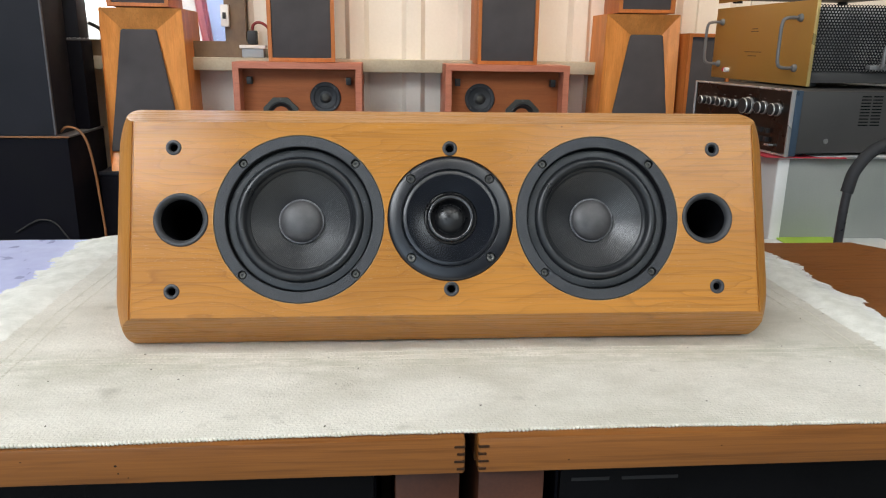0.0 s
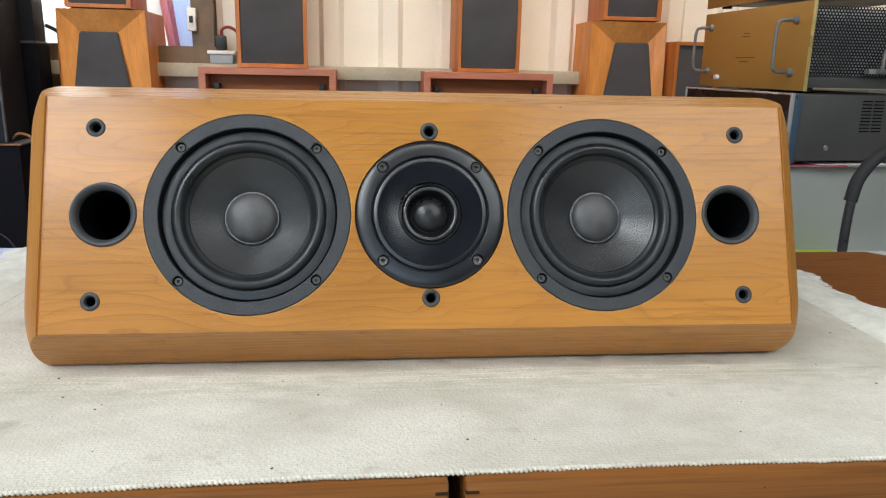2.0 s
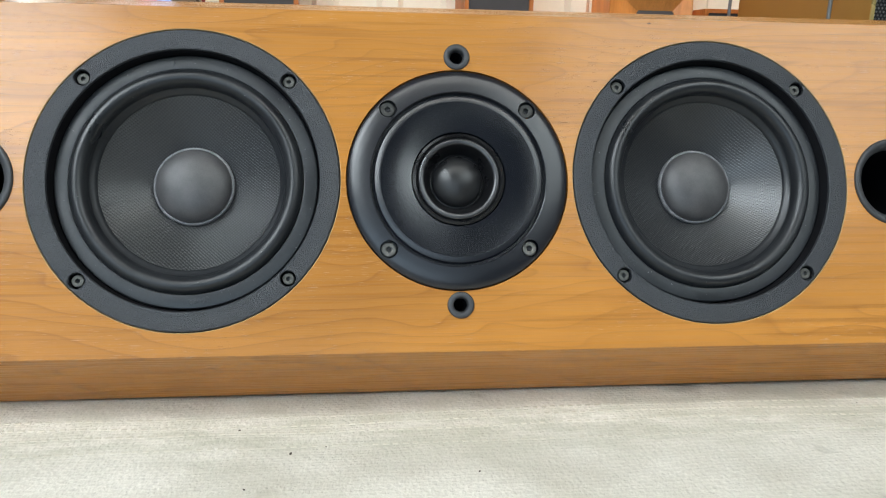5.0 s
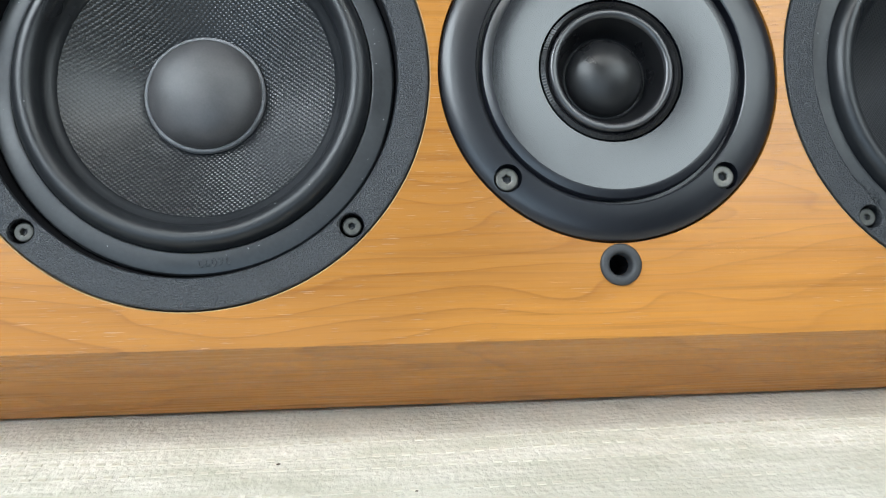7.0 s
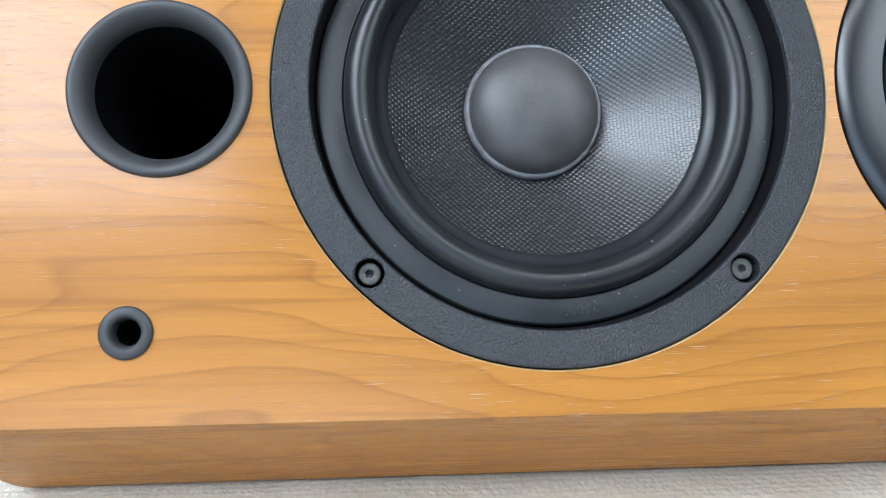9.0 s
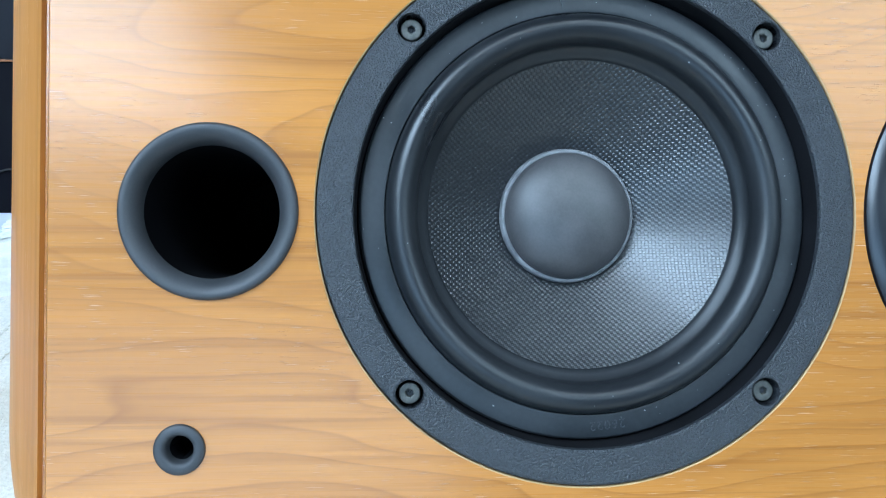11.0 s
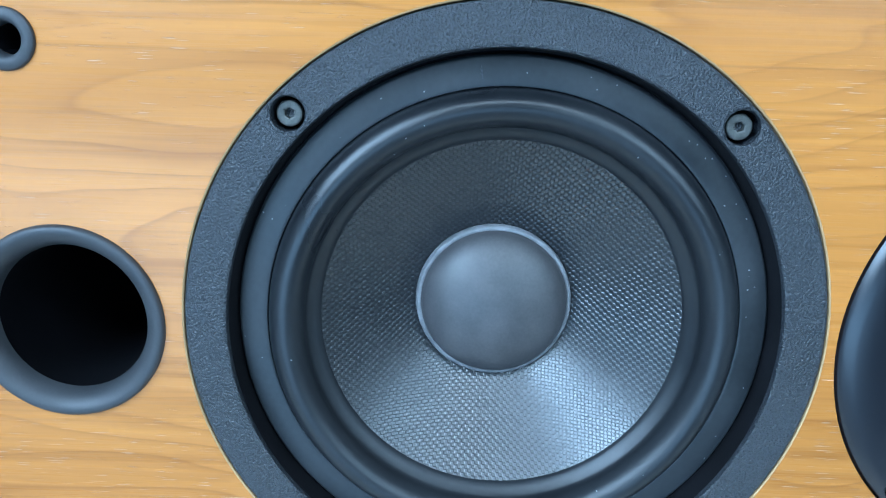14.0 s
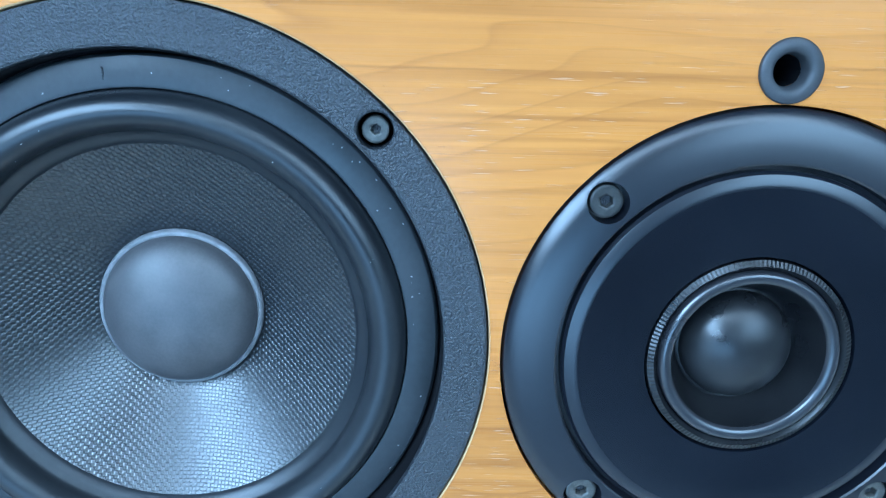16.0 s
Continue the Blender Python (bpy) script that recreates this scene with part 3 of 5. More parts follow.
def table(name, x0, x1, far, cut, stile_x0, stile_x1, gap_x, sign, nicks, label):
    t = thing(name, pose((x0 + x1) / 2, (FRONT + far) / 2, 0.0), label, "cabinet", "cabinets under the rug")
    cx, cy = (x0 + x1) / 2, (FRONT + far) / 2
    inv = Matrix.Translation((-cx, -cy, 0))
    bm = bmesh.new()
    loop = [(x0, FRONT + 0.018), (x1, FRONT + 0.018), (x1, far - cut), (x1 - cut * 0.8, far), (x0, far)] if cut else [(x0, FRONT + 0.018), (x1, FRONT + 0.018), (x1, far), (x0, far)]
    bot, top = [bm.verts.new((x, y, TOP - 0.03)) for x, y in loop], [bm.verts.new((x, y, TOP)) for x, y in loop]
    bm.faces.new(bot)
    bm.faces.new(top)
    n = len(loop)
    for k in range(n):
        bm.faces.new((bot[k], bot[(k + 1) % n], top[(k + 1) % n], top[k]))
    bmesh.ops.bevel(bm, geom=[e for e in bm.edges if min(v.co.z for v in e.verts) > TOP - 0.001], offset=0.004, segments=2, affect="EDGES")
    part("tabletop", bm, TABLE_TOP, t, at=inv)
    part("front_rail", boxed(x0, x1, FRONT - 0.004, FRONT + 0.0175, TOP - 0.0275, TOP + 0.001, bevel=0.0025), TABLE_WOOD, t, at=inv)
    part("side_panel", boxed(stile_x0, stile_x1, FRONT + 0.006, far - 0.03, 0.06, TOP - 0.0305, bevel=0.002), PANEL_BROWN, t, at=inv)
    ox = (x1 - 0.05, x1) if sign > 0 else (x0, x0 + 0.05)
    part("side_panel", boxed(ox[0], ox[1], FRONT + 0.006, far - 0.06, 0.06, TOP - 0.0305, bevel=0.002), PANEL_BROWN, t, at=inv)
    part("base", boxed(x0, x1, FRONT + 0.006, far - 0.06, 0.0, 0.06, bevel=0.003), PANEL_BROWN, t, at=inv)
    part("back_panel", boxed(min(stile_x1, ox[1]), max(stile_x0, ox[0]), far - 0.075, far - 0.062, 0.06, TOP - 0.032), PANEL_BROWN, t, at=inv)
    for k in range(4):
        z = TOP - 0.0050 - 0.0060 * k
        xs = (gap_x, gap_x + 0.008 - 0.002 * (k % 2)) if sign > 0 else (gap_x - 0.008 + 0.002 * (k % 2), gap_x)
        part("dovetail", boxed(xs[0], xs[1], FRONT - 0.0046, FRONT + 0.01, z - 0.0014, z + 0.0006, bevel=0.0004, seg=1), END_GRAIN, t, "dark end grain finger of the corner joint", at=inv)
    for x, z, r in nicks:
        bm = bmesh.new()
        bmesh.ops.create_icosphere(bm, subdivisions=1, radius=r, matrix=Matrix.Translation((x, FRONT - 0.004, TOP + z)) @ Matrix.Diagonal((1.0, 0.12, 0.7, 1)))
        part("nick", bm, END_GRAIN, t, "dark nick in the rail", at=inv)
    return t


table("cabinet", -0.92, -0.0015, 0.405, 0.0, -0.052, -0.004, -0.0015, -1, ((-0.247, -0.013, 0.0013), (-0.2455, -0.019, 0.0009), (-0.239, -0.0225, 0.0007), (-0.31, -0.008, 0.0007)), "brown wooden cabinet, finger jointed, carrying the rug")
table("cabinet", 0.0080, 0.700, 0.372, 0.09, 0.0100, 0.060, 0.0080, 1, ((0.190, -0.010, 0.0007), (0.075, -0.018, 0.0008)), "glossy brown wooden cabinet, finger jointed, beside its twin")
for x0, x1, label in ((-0.86, -0.056, "black glossy appliance front inside the open cabinet"), (0.064, 0.646, "black glossy appliance with dim grey lettering inside the cabinet")):
    t = thing("black_appliance", pose((x0 + x1) / 2, 0.0, 0.06), label, "appliance", "appliances in the cabinets")
    c = (x0 + x1) / 2
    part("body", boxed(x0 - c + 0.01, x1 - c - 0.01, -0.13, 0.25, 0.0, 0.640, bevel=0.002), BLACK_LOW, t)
    part("front_glass", boxed(x0 - c + 0.012, x1 - c - 0.012, -0.138, -0.1305, 0.004, 0.6395, bevel=0.001), BLACK_GLOSS, t)
    if x0 > 0:
        for k, w in enumerate((0.030, 0.045)):
            part("lettering", boxed(-0.27 + 0.04 * k, -0.27 + 0.04 * k + w, -0.1384, -0.1381, 0.622, 0.625), PRINT_GREY, t)

sheet = bmesh.new()
nx, ny = 30, 36
g = [[sheet.verts.new((-0.90 + 0.50 * i / nx, -0.150 + 0.552 * j / ny, TOP + 0.0012 + 0.0016 * (0.5 + 0.5 * noise.noise(Vector((i * 0.35, j * 0.3, 2.0)))))) for j in range(ny + 1)] for i in range(nx + 1)]
for i in range(nx):
    for j in range(ny):
        sheet.faces.new((g[i][j], g[i + 1][j], g[i + 1][j + 1], g[i][j + 1]))
tagged(part("plastic_sheet", sheet, LILAC, angle=60), "lilac patterned plastic sheet under the rug", "plastic sheet")

# ---- rug ----
RX0, RX1, RY0, RY1 = -0.428, 0.424, -0.1550, 0.398


def rug_z(x, y):
    s = min(1.0, max(0.0, (y + 0.14) / 0.13))
    z = 0.7378 + 0.0016 * s * s * (3 - 2 * s)
    z += 0.0007 * noise.noise(Vector((x * 6, y * 14, 0.0))) + 0.0004 * noise.noise(Vector((x * 30, y * 60, 4.0)))
    away = max(0.0, abs(x) - 0.30) / 0.12
    return z + 0.0012 * min(1, away) * noise.noise(Vector((x * 22, y * 9, 7.0)))


def edge_y(x):
    return RY0 - 0.0045 * max(0.0, -x - 0.05) / 0.3 + 0.0040 * noise.noise(Vector((x * 5, 1.0, 0.0))) + 0.0012 * noise.noise(Vector((x * 90, 2.0, 0.0)))


rug = tagged(new("rug"), "off-white woven cotton rug with fringed ends on the cabinets", "rug")
rug.location = (0, 0, 0)
bm = bmesh.new()
nx, ny = 320, 150
g = []
for i in range(nx + 1):
    x = RX0 + (RX1 - RX0) * i / nx
    col = [bm.verts.new((x, edge_y(x) + 0.0015, TOP + 0.0012))]
    y0 = edge_y(x)
    for j in range(ny + 1):
        y = y0 + (RY1 - y0) * (j / ny) ** 1.25
        col.append(bm.verts.new((x, y, rug_z(x, y) - (0.0012 if j == 0 else 0.0))))
    g.append(col)
for i in range(nx):
    for j in range(ny + 1):
        bm.faces.new((g[i][j], g[i + 1][j], g[i + 1][j + 1], g[i][j + 1]))
part("weave", bm, COTTON, rug, angle=70)

rng = random.Random(4)


def strands(side):
    """Loose twisted fringe at one end, many fine yarns in tufts."""
    bm = bmesh.new()
    x_end = RX0 if side < 0 else RX1
    y = RY0 + 0.004
    while y < RY1:
        tuft = noise.noise(Vector((y * 38, side * 5.0, 0)))
        for _ in range(15):
            length = rng.uniform(0.030, 0.048) + 0.016 * tuft
            yy = y + rng.uniform(-0.004, 0.004)
            bend, lift = rng.uniform(-0.006, 0.003) - 0.034 * noise.noise(Vector((y * 24, side, 3))), rng.uniform(0.0, 0.0035)
            wave, back, last = rng.uniform(0, 6), rng.uniform(0.003, 0.022), None
            for k in range(8):
                f = k / 7
                x = x_end - side * back + side * (length + back) * f
                top = rug_z(min(max(x, RX0), RX1), yy) + 0.0004 - (0.0016 if k == 0 else 0.0)
                z = max(TOP + 0.0020, top - 0.0042 * max(0.0, f * 1.5 - 0.45) + lift * math.sin(math.pi * f))
                c = Vector((x, yy + bend * f * f + 0.0016 * f * math.sin(wave + 7 * f), z))
                w = 0.0015 * (1 - 0.45 * f)
                ring = [bm.verts.new(c + Vector((0, w, 0))), bm.verts.new(c + Vector((0, 0, w * 0.9))), bm.verts.new(c + Vector((0, -w, 0)))]
                if last:
                    for a, b in ((0, 1), (1, 2), (2, 0)):
                        bm.faces.new((last[a], last[b], ring[b], ring[a]))
                last = ring
        y += 0.0042
    return bm


for side in (-1, 1):
    f = part("fringe", strands(side), YARN, rug, "loose off-white cotton fringe")
    tagged(f, kind="stuff")

# rows of open stitches woven across the rug
bm = bmesh.new()
for row, (y0, x_from, x_to) in enumerate(((-0.020, -0.42, 0.42), (-0.029, -0.42, 0.42), (-0.043, -0.26, 0.40), (-0.012, -0.30, 0.30))):
    x = x_from
    while x < x_to:
        yy = y0 + 0.004 * noise.noise(Vector((x * 5, row, 0)))
        z = rug_z(x, yy)
        box(bm, x, x + 0.0026, yy - 0.0007, yy + 0.0007, z - 0.001, z + 0.0003 + 0.0003 * noise.noise(Vector((x * 12, row, 5))))
        x += 0.0048
for row, x0 in enumerate((-0.388, -0.374, 0.372, 0.386)):
    y = RY0 + 0.01
    while y < RY1 - 0.01:
        xx = x0 + 0.004 * noise.noise(Vector((y * 6, row, 9)))
        z = rug_z(xx, y)
        box(bm, xx - 0.0008, xx + 0.0008, y, y + 0.0030, z - 0.001, z + 0.0004 + 0.0003 * noise.noise(Vector((y * 12, row, 2))))
        y += 0.0052
x = RX0 + 0.002
while x < RX1 - 0.004:
    yy = edge_y(x) + 0.0022
    z = rug_z(x, yy)
    out = 0.0006 * (0.5 + noise.noise(Vector((x * 60, 6.0, 2.0))))
    box(bm, x, x + 0.0023, yy - 0.0024 - out, yy + 0.0012, z - 0.0026, z + 0.0002 * noise.noise(Vector((x * 90, 3.0, 5))), 0.0007, 1)
    x += 0.0029
st = part("stitches", bm, STITCH, rug, "rows of raised cotton stitches", angle=70)
tagged(st, kind="stuff")

bm = bmesh.new()
spots = [(-0.066, -0.044), (-0.082, -0.049), (-0.255, -0.089), (0.195, -0.120)]
spots += [(rng.uniform(-0.36, 0.36), rng.uniform(-0.15, -0.005)) for _ in range(22)] + [(rng.uniform(0.3, 0.42), rng.uniform(0.0, 0.3)) for _ in range(10)]
for x, y in spots:
    r = rng.uniform(0.00025, 0.0007)
    m = Matrix.Translation((x, y, rug_z(x, y) + 0.0003)) @ Matrix.Rotation(rng.uniform(0, 3), 4, "Z") @ Matrix.Diagonal((r * 1.7, r, r * 0.7, 1))
    bmesh.ops.create_icosphere(bm, subdivisions=1, radius=1.0, matrix=m)
tagged(part("crumbs", bm, CRUMB), "small dark crumbs and lint scattered on the rug", "crumbs", kind="stuff")

# ---- centre speaker ----
LEAN_BACK = 19.95
SPEAKER = pose(-0.0004, 0, 0.8596, -LEAN_BACK, -0.08, -0.40)
speaker = thing("center_speaker", SPEAKER, "cherry veneered centre speaker with two woofers and one tweeter", "speaker")
FW, FH = 0.2754, 0.0850


def rounded(hw, hh, rx, rz, seg=16):
    """A rectangle with elliptical corners, as seen from the front."""
    pts = []
    for cx, cz, a0 in ((1, 1, 0), (-1, 1, 90), (-1, -1, 180), (1, -1, 270)):
        for k in range(seg + 1):
            a = radians(a0 + 90 * k / seg)
            pts.append((cx * (hw - rx) + rx * math.copysign(abs(math.cos(a)) ** 0.97, math.cos(a)) + 0.0018, cz * (hh - rz) + rz * math.copysign(abs(math.sin(a)) ** 0.97, math.sin(a))))
    return pts


def cabinet_body():
    """Rounded ends that swell from the baffle's edge to the sides, cut by the broad bevels and the flat underside; the baffle has its holes."""
    bm = bmesh.new()
    stack = [(0.0, 0.2754, 0.0076, 0.0228), (0.0012, 0.2762, 0.0078, 0.0229), (0.0026, 0.2768, 0.0080, 0.0230), (0.0026, 0.2774, 0.0090, 0.0250), (0.0012, 0.2781, 0.0110, 0.0290),
             (0.0052, 0.2830, 0.0155, 0.0380), (0.0096, 0.2876, 0.0190, 0.0440), (0.0150, 0.2918, 0.0200, 0.0470), (0.0205, 0.2948, 0.0195, 0.0480), (0.0290, 0.2976, 0.0175, 0.0475), (0.0380, 0.2993, 0.0155, 0.0470), (0.0475, 0.3002, 0.0140, 0.0465), (0.20, 0.3006, 0.0140, 0.0465)]
    rows = [[bm.verts.new((x, d, z)) for x, z in rounded(hw, 0.1080, rx, rz)] for d, hw, rx, rz in stack]
    n = len(rows[0])
    bm.faces.new(rows[0])
    bm.faces.new(rows[-1])
    for a, b in zip(rows, rows[1:]):
        for k in range(n):
            bm.faces.new((a[k], a[(k + 1) % n], b[(k + 1) % n], b[k]))
    lean = radians(LEAN_BACK)
    cuts = [((0, 0, s * FH), (0, -0.0228, s * 0.0470)) for s in (-1, 1)]
    cuts += [((0, 0.0475, -0.1078), (0, math.sin(lean), -math.cos(lean)))]
    for co, no in cuts:
        cut = bmesh.ops.bisect_plane(bm, geom=bm.verts[:] + bm.edges[:] + bm.faces[:], dist=1e-7, plane_co=co, plane_no=Vector(no).normalized(), clear_outer=True)
        rim = [g for g in cut["geom_cut"] if isinstance(g, bmesh.types.BMEdge)]
        bmesh.ops.contextual_create(bm, geom=rim)
    bmesh.ops.delete(bm, geom=[f for f in bm.faces if max(v.co.y for v in f.verts) < 1e-6], context="FACES_ONLY")
    holes = [circle(0.0741, 128, s * 0.1320) for s in (-1, 1)] + [circle(0.0557, 112)]
    holes += [circle(0.0222, 64, s * 0.2332, -0.0006) for s in (-1, 1)]
    holes += [circle(0.0058, 32, x, z) for x in (-0.2401, 0.0, 0.2401) for z in (-0.0624, 0.0624)]
    me = plate([[(-FW + 0.0018, -FH), (FW + 0.0018, -FH), (FW + 0.0018, FH), (-FW + 0.0018, FH)]] + holes, 0.0, 0.008)
    bm.from_mesh(me)
    bpy.data.meshes.remove(me)
    bmesh.ops.remove_doubles(bm, verts=bm.verts[:], dist=0.00002)
    bm.normal_update()
    for f in bm.faces:
        f.material_index = 1 if abs(f.normal.x) > 0.4 and abs(f.calc_center_median().x) > FW - 0.0026 else 0
    return bm


part("cabinet", cabinet_body(), CHERRY, speaker, "lacquered cherry cabinet with bevelled front", angle=24).data.materials.append(CHERRY_SIDE)
# thin slab under the cabinet, coloured with the darkness of the gap
part("base_gap", boxed(-0.2835, 0.287, 0.002, 0.150, 0.0, 0.0032), HOLE_SHADE, speaker, "thin base slab, the dark gap's shade in its colour", at=pose(0, 0, 0, LEAN_BACK) @ Matrix.Translation((0, 0.012, -0.1206)))

bm = bmesh.new()
bmesh.ops.create_icosphere(bm, subdivisions=1, radius=1.0, matrix=Matrix.Translation((0.1015, 0.0, 0.0826)) @ Matrix.Diagonal((0.0011, 0.0001, 0.0005, 1)))
part("chip", bm, END_GRAIN, speaker, "small dark chip in the veneer")


def screw_head(parent, x, d, z, r, mat, name="screw", turn=0.0):
    """A button head with a hexagon socket."""
    me = plate([circle(r, 28), circle(r * 0.36, 6, start=turn)], 0.0, r * 0.75, r * 0.16)
    s = part(name, me, mat, parent, at=(x, d, z))
    part_floor = lathe([(0.0, r * 0.5), (r * 0.6, r * 0.5), (r * 0.6, r * 0.7)], 12)
    bm = bmesh.new()
    bm.from_mesh(me)
    n0 = len(bm.faces)
    tmp = bpy.data.meshes.new("socket")
    part_floor.to_mesh(tmp)
    part_floor.free()
    bm.from_mesh(tmp)
    for f in list(bm.faces)[n0:]:
        f.material_index = 1
    bm.to_mesh(me)
    bm.free()
    bpy.data.meshes.remove(tmp)
    me.materials.append(RING_PLASTIC)
    return s


def sheared(bm, ox, oz, start=0.0100, depth=0.0136):
    """Leans a turned part sideways with its depth, as a cone glued a little off its axis."""
    for v in bm.verts:
        k = (v.co.y - start) / depth
        v.co.x += ox * k
        v.co.z += oz * k
    return bm


def woofer(cx, seed, ox, oz):
    r = random.Random(seed)
    basket = lathe([(0.0744, 0.0096), (0.0632, 0.0096), (0.0628, 0.0090), (0.0625, 0.0064), (0.0620, 0.0059), (0.0564, 0.0050), (0.0557, 0.0052), (0.0554, 0.0060), (0.0551, 0.0076), (0.0530, 0.0078)], 128)
    w = part("woofer", basket, RUBBER_LIP, speaker, "black woofer with grained ring and woven cone", at=(cx, 0, 0))
    at45 = 0.0486
    holes = [circle(0.0037, 32, sx * at45, sz * at45) for sx in (-1, 1) for sz in (-1, 1)]
    part("trim_ring", plate([circle(0.0734, 144), circle(0.0637, 144)] + holes, -0.0004, 0.0070, 0.0007), RING_PLASTIC, w, "grained black plastic trim ring")
    # added liner that carries the shadow in the gap beside the ring
    part("ring_wall", lathe([(0.0636, 0.0010), (0.0633, 0.0020), (0.0633, 0.0092), (0.0620, 0.0094)], 128), WALL_SHADE, w, "trim ring's inner wall, shade put into near-black")
    prof = [(0.0555, 0.0078), (0.0549, 0.0066)]
    for k in range(19):
        a = math.pi * k / 18
        prof.append((0.05115 + 0.0043 * math.cos(a), 0.0064 - 0.0054 * math.sin(a)))
    prof += [(0.0464, 0.0072), (0.0450, 0.0080), (0.0441, 0.0088), (0.0437, 0.0094), (0.0434, 0.0106)]
    part("surround", lathe(prof, 128), RUBBER, w, "black rubber roll surround", angle=50)
    cone = [(0.0444, 0.0094)] + [(0.0442 - 0.0252 * f, 0.0093 + 0.0166 * f ** 0.94) for f in [k / 10 for k in range(11)]]
    part("cone", sheared(lathe(cone, 128), ox, oz), CONE, w, "black woven fibre cone", angle=50)
    dome = [(0.0192, 0.0234)] + [(0.0188 * math.cos(a), 0.0229 - 0.0080 * math.sin(a)) for a in [math.pi / 2 * k / 14 for k in range(14)]] + [(0.0, 0.0149)]
    part("dust_cap", sheared(lathe(dome, 72), ox, oz), CAP, w, "smooth grey-black dust cap", angle=50)
    part("glue_bead", sheared(lathe([(0.0203, 0.0250)] + [(0.01935 + 0.0008 * math.cos(a), 0.0239 - 0.0009 * math.sin(a)) for a in [math.pi * k / 6 for k in range(7)]] + [(0.0183, 0.0248)], 72), ox, oz), BEAD, w, "dusty grey bead round the dust cap", angle=60)
    part("cut_edge", lathe([(0.07412, -0.00006), (0.0738, 0.0002), (0.0738, 0.0060)], 128), RAW_WOOD, w, "pale cut edge of the baffle hole")
    bm = bmesh.new()
    for _ in range(48):
        rad, a, size = r.choice((r.uniform(0.0472, 0.0548), r.uniform(0.0566, 0.0617), r.uniform(0.0564, 0.0617))), r.uniform(0, 2 * math.pi), r.uniform(0.00006, 0.00017)
        d = 0.0064 - 0.0054 * math.sqrt(max(0.0, 1 - ((rad - 0.05115) / 0.0043) ** 2)) if rad < 0.0555 else 0.0050 + 0.0009 * (rad - 0.0564) / 0.0055
        m = Matrix.Translation((rad * math.cos(a), d, rad * math.sin(a))) @ Matrix.Rotation(r.uniform(0, 3), 4, "Y") @ Matrix.Diagonal((size * r.uniform(1, 2.6), size * 0.6, size, 1))
        bmesh.ops.create_icosphere(bm, subdivisions=1, radius=1.0, matrix=m)
    tagged(part("dust_specks", bm, DUST, w, "fine white dust specks"), kind="stuff")
    for sx in (-1, 1):
        for sz in (-1, 1):
            part("screw_well", lathe([(0.0037, 0.0), (0.0037, 0.0055), (0.0, 0.0055)], 32), HOLE_SHADE, w, at=(sx * at45, 0.0010, sz * at45))
            screw_head(w, sx * at45, 0.0016, sz * at45, 0.0029, SCREW_DARK, turn=r.uniform(0, 1))
    return w


def stamp(parent, text, size, angle, radius):
    """Moulded figures on the rubber flange; their tops point outwards."""
    cu = bpy.data.curves.new("stamp", "FONT")
    cu.body, cu.size, cu.align_x, cu.align_y, cu.extrude, cu.space_character = text, size, "CENTER", "CENTER", 0.00012, 1.15
    ob = new("stamp", cu)
    me = bpy.data.meshes.new_from_object(ob.evaluated_get(bpy.context.evaluated_depsgraph_get()))
    bpy.data.objects.remove(ob)
    bpy.data.curves.remove(cu)
    me.materials.clear()
    a = radians(angle)
    place = Matrix.Translation((radius * math.cos(a), 0.00528, radius * math.sin(a))) @ Matrix.Rotation(-(a - math.pi / 2), 4, "Y") @ Matrix.Rotation(math.pi / 2, 4, "X")
    part("stamped_figures", me, RING_PLASTIC, parent, "moulded figures", at=place)


woofer_a = woofer(-0.1320, 1, -0.0011, 0.0003)
woofer_b = woofer(0.1320, 2, 0.0010, 0.0006)
stamp(woofer_a, "26022", 0.0036, 276, 0.0586)
stamp(woofer_b, "26022", 0.0036, 222, 0.0586)
stamp(woofer_a, "1", 0.0040, 97, 0.0586)


def bored(bm, spots, radius, front, back):
    """A closed body with blind holes sunk into it along y."""
    bmesh.ops.recalc_face_normals(bm, faces=bm.faces[:])
    cut = bmesh.new()
    for x, z in spots:
        m = Matrix.Translation((x, (front + back) / 2, z)) @ Matrix.Rotation(math.pi / 2, 4, "X")
        bmesh.ops.create_cone(cut, cap_ends=True, segments=32, radius1=radius, radius2=radius, depth=back - front, matrix=m)
    bmesh.ops.remove_doubles(bm, verts=bm.verts[:], dist=0.000001)
    a, b = new("body", bpy.data.meshes.new("body")), new("bore", bpy.data.meshes.new("bore"))
    bm.to_mesh(a.data)
    cut.to_mesh(b.data)
    bm.free()
    cut.free()
    mod = a.modifiers.new("bore", "BOOLEAN")
    mod.operation, mod.solver, mod.object = "DIFFERENCE", "EXACT", b
    me = bpy.data.meshes.new_from_object(a.evaluated_get(bpy.context.evaluated_depsgraph_get()))
    bpy.data.objects.remove(a)
    bpy.data.objects.remove(b)
    me.materials.clear()
    return finish(me, 28)


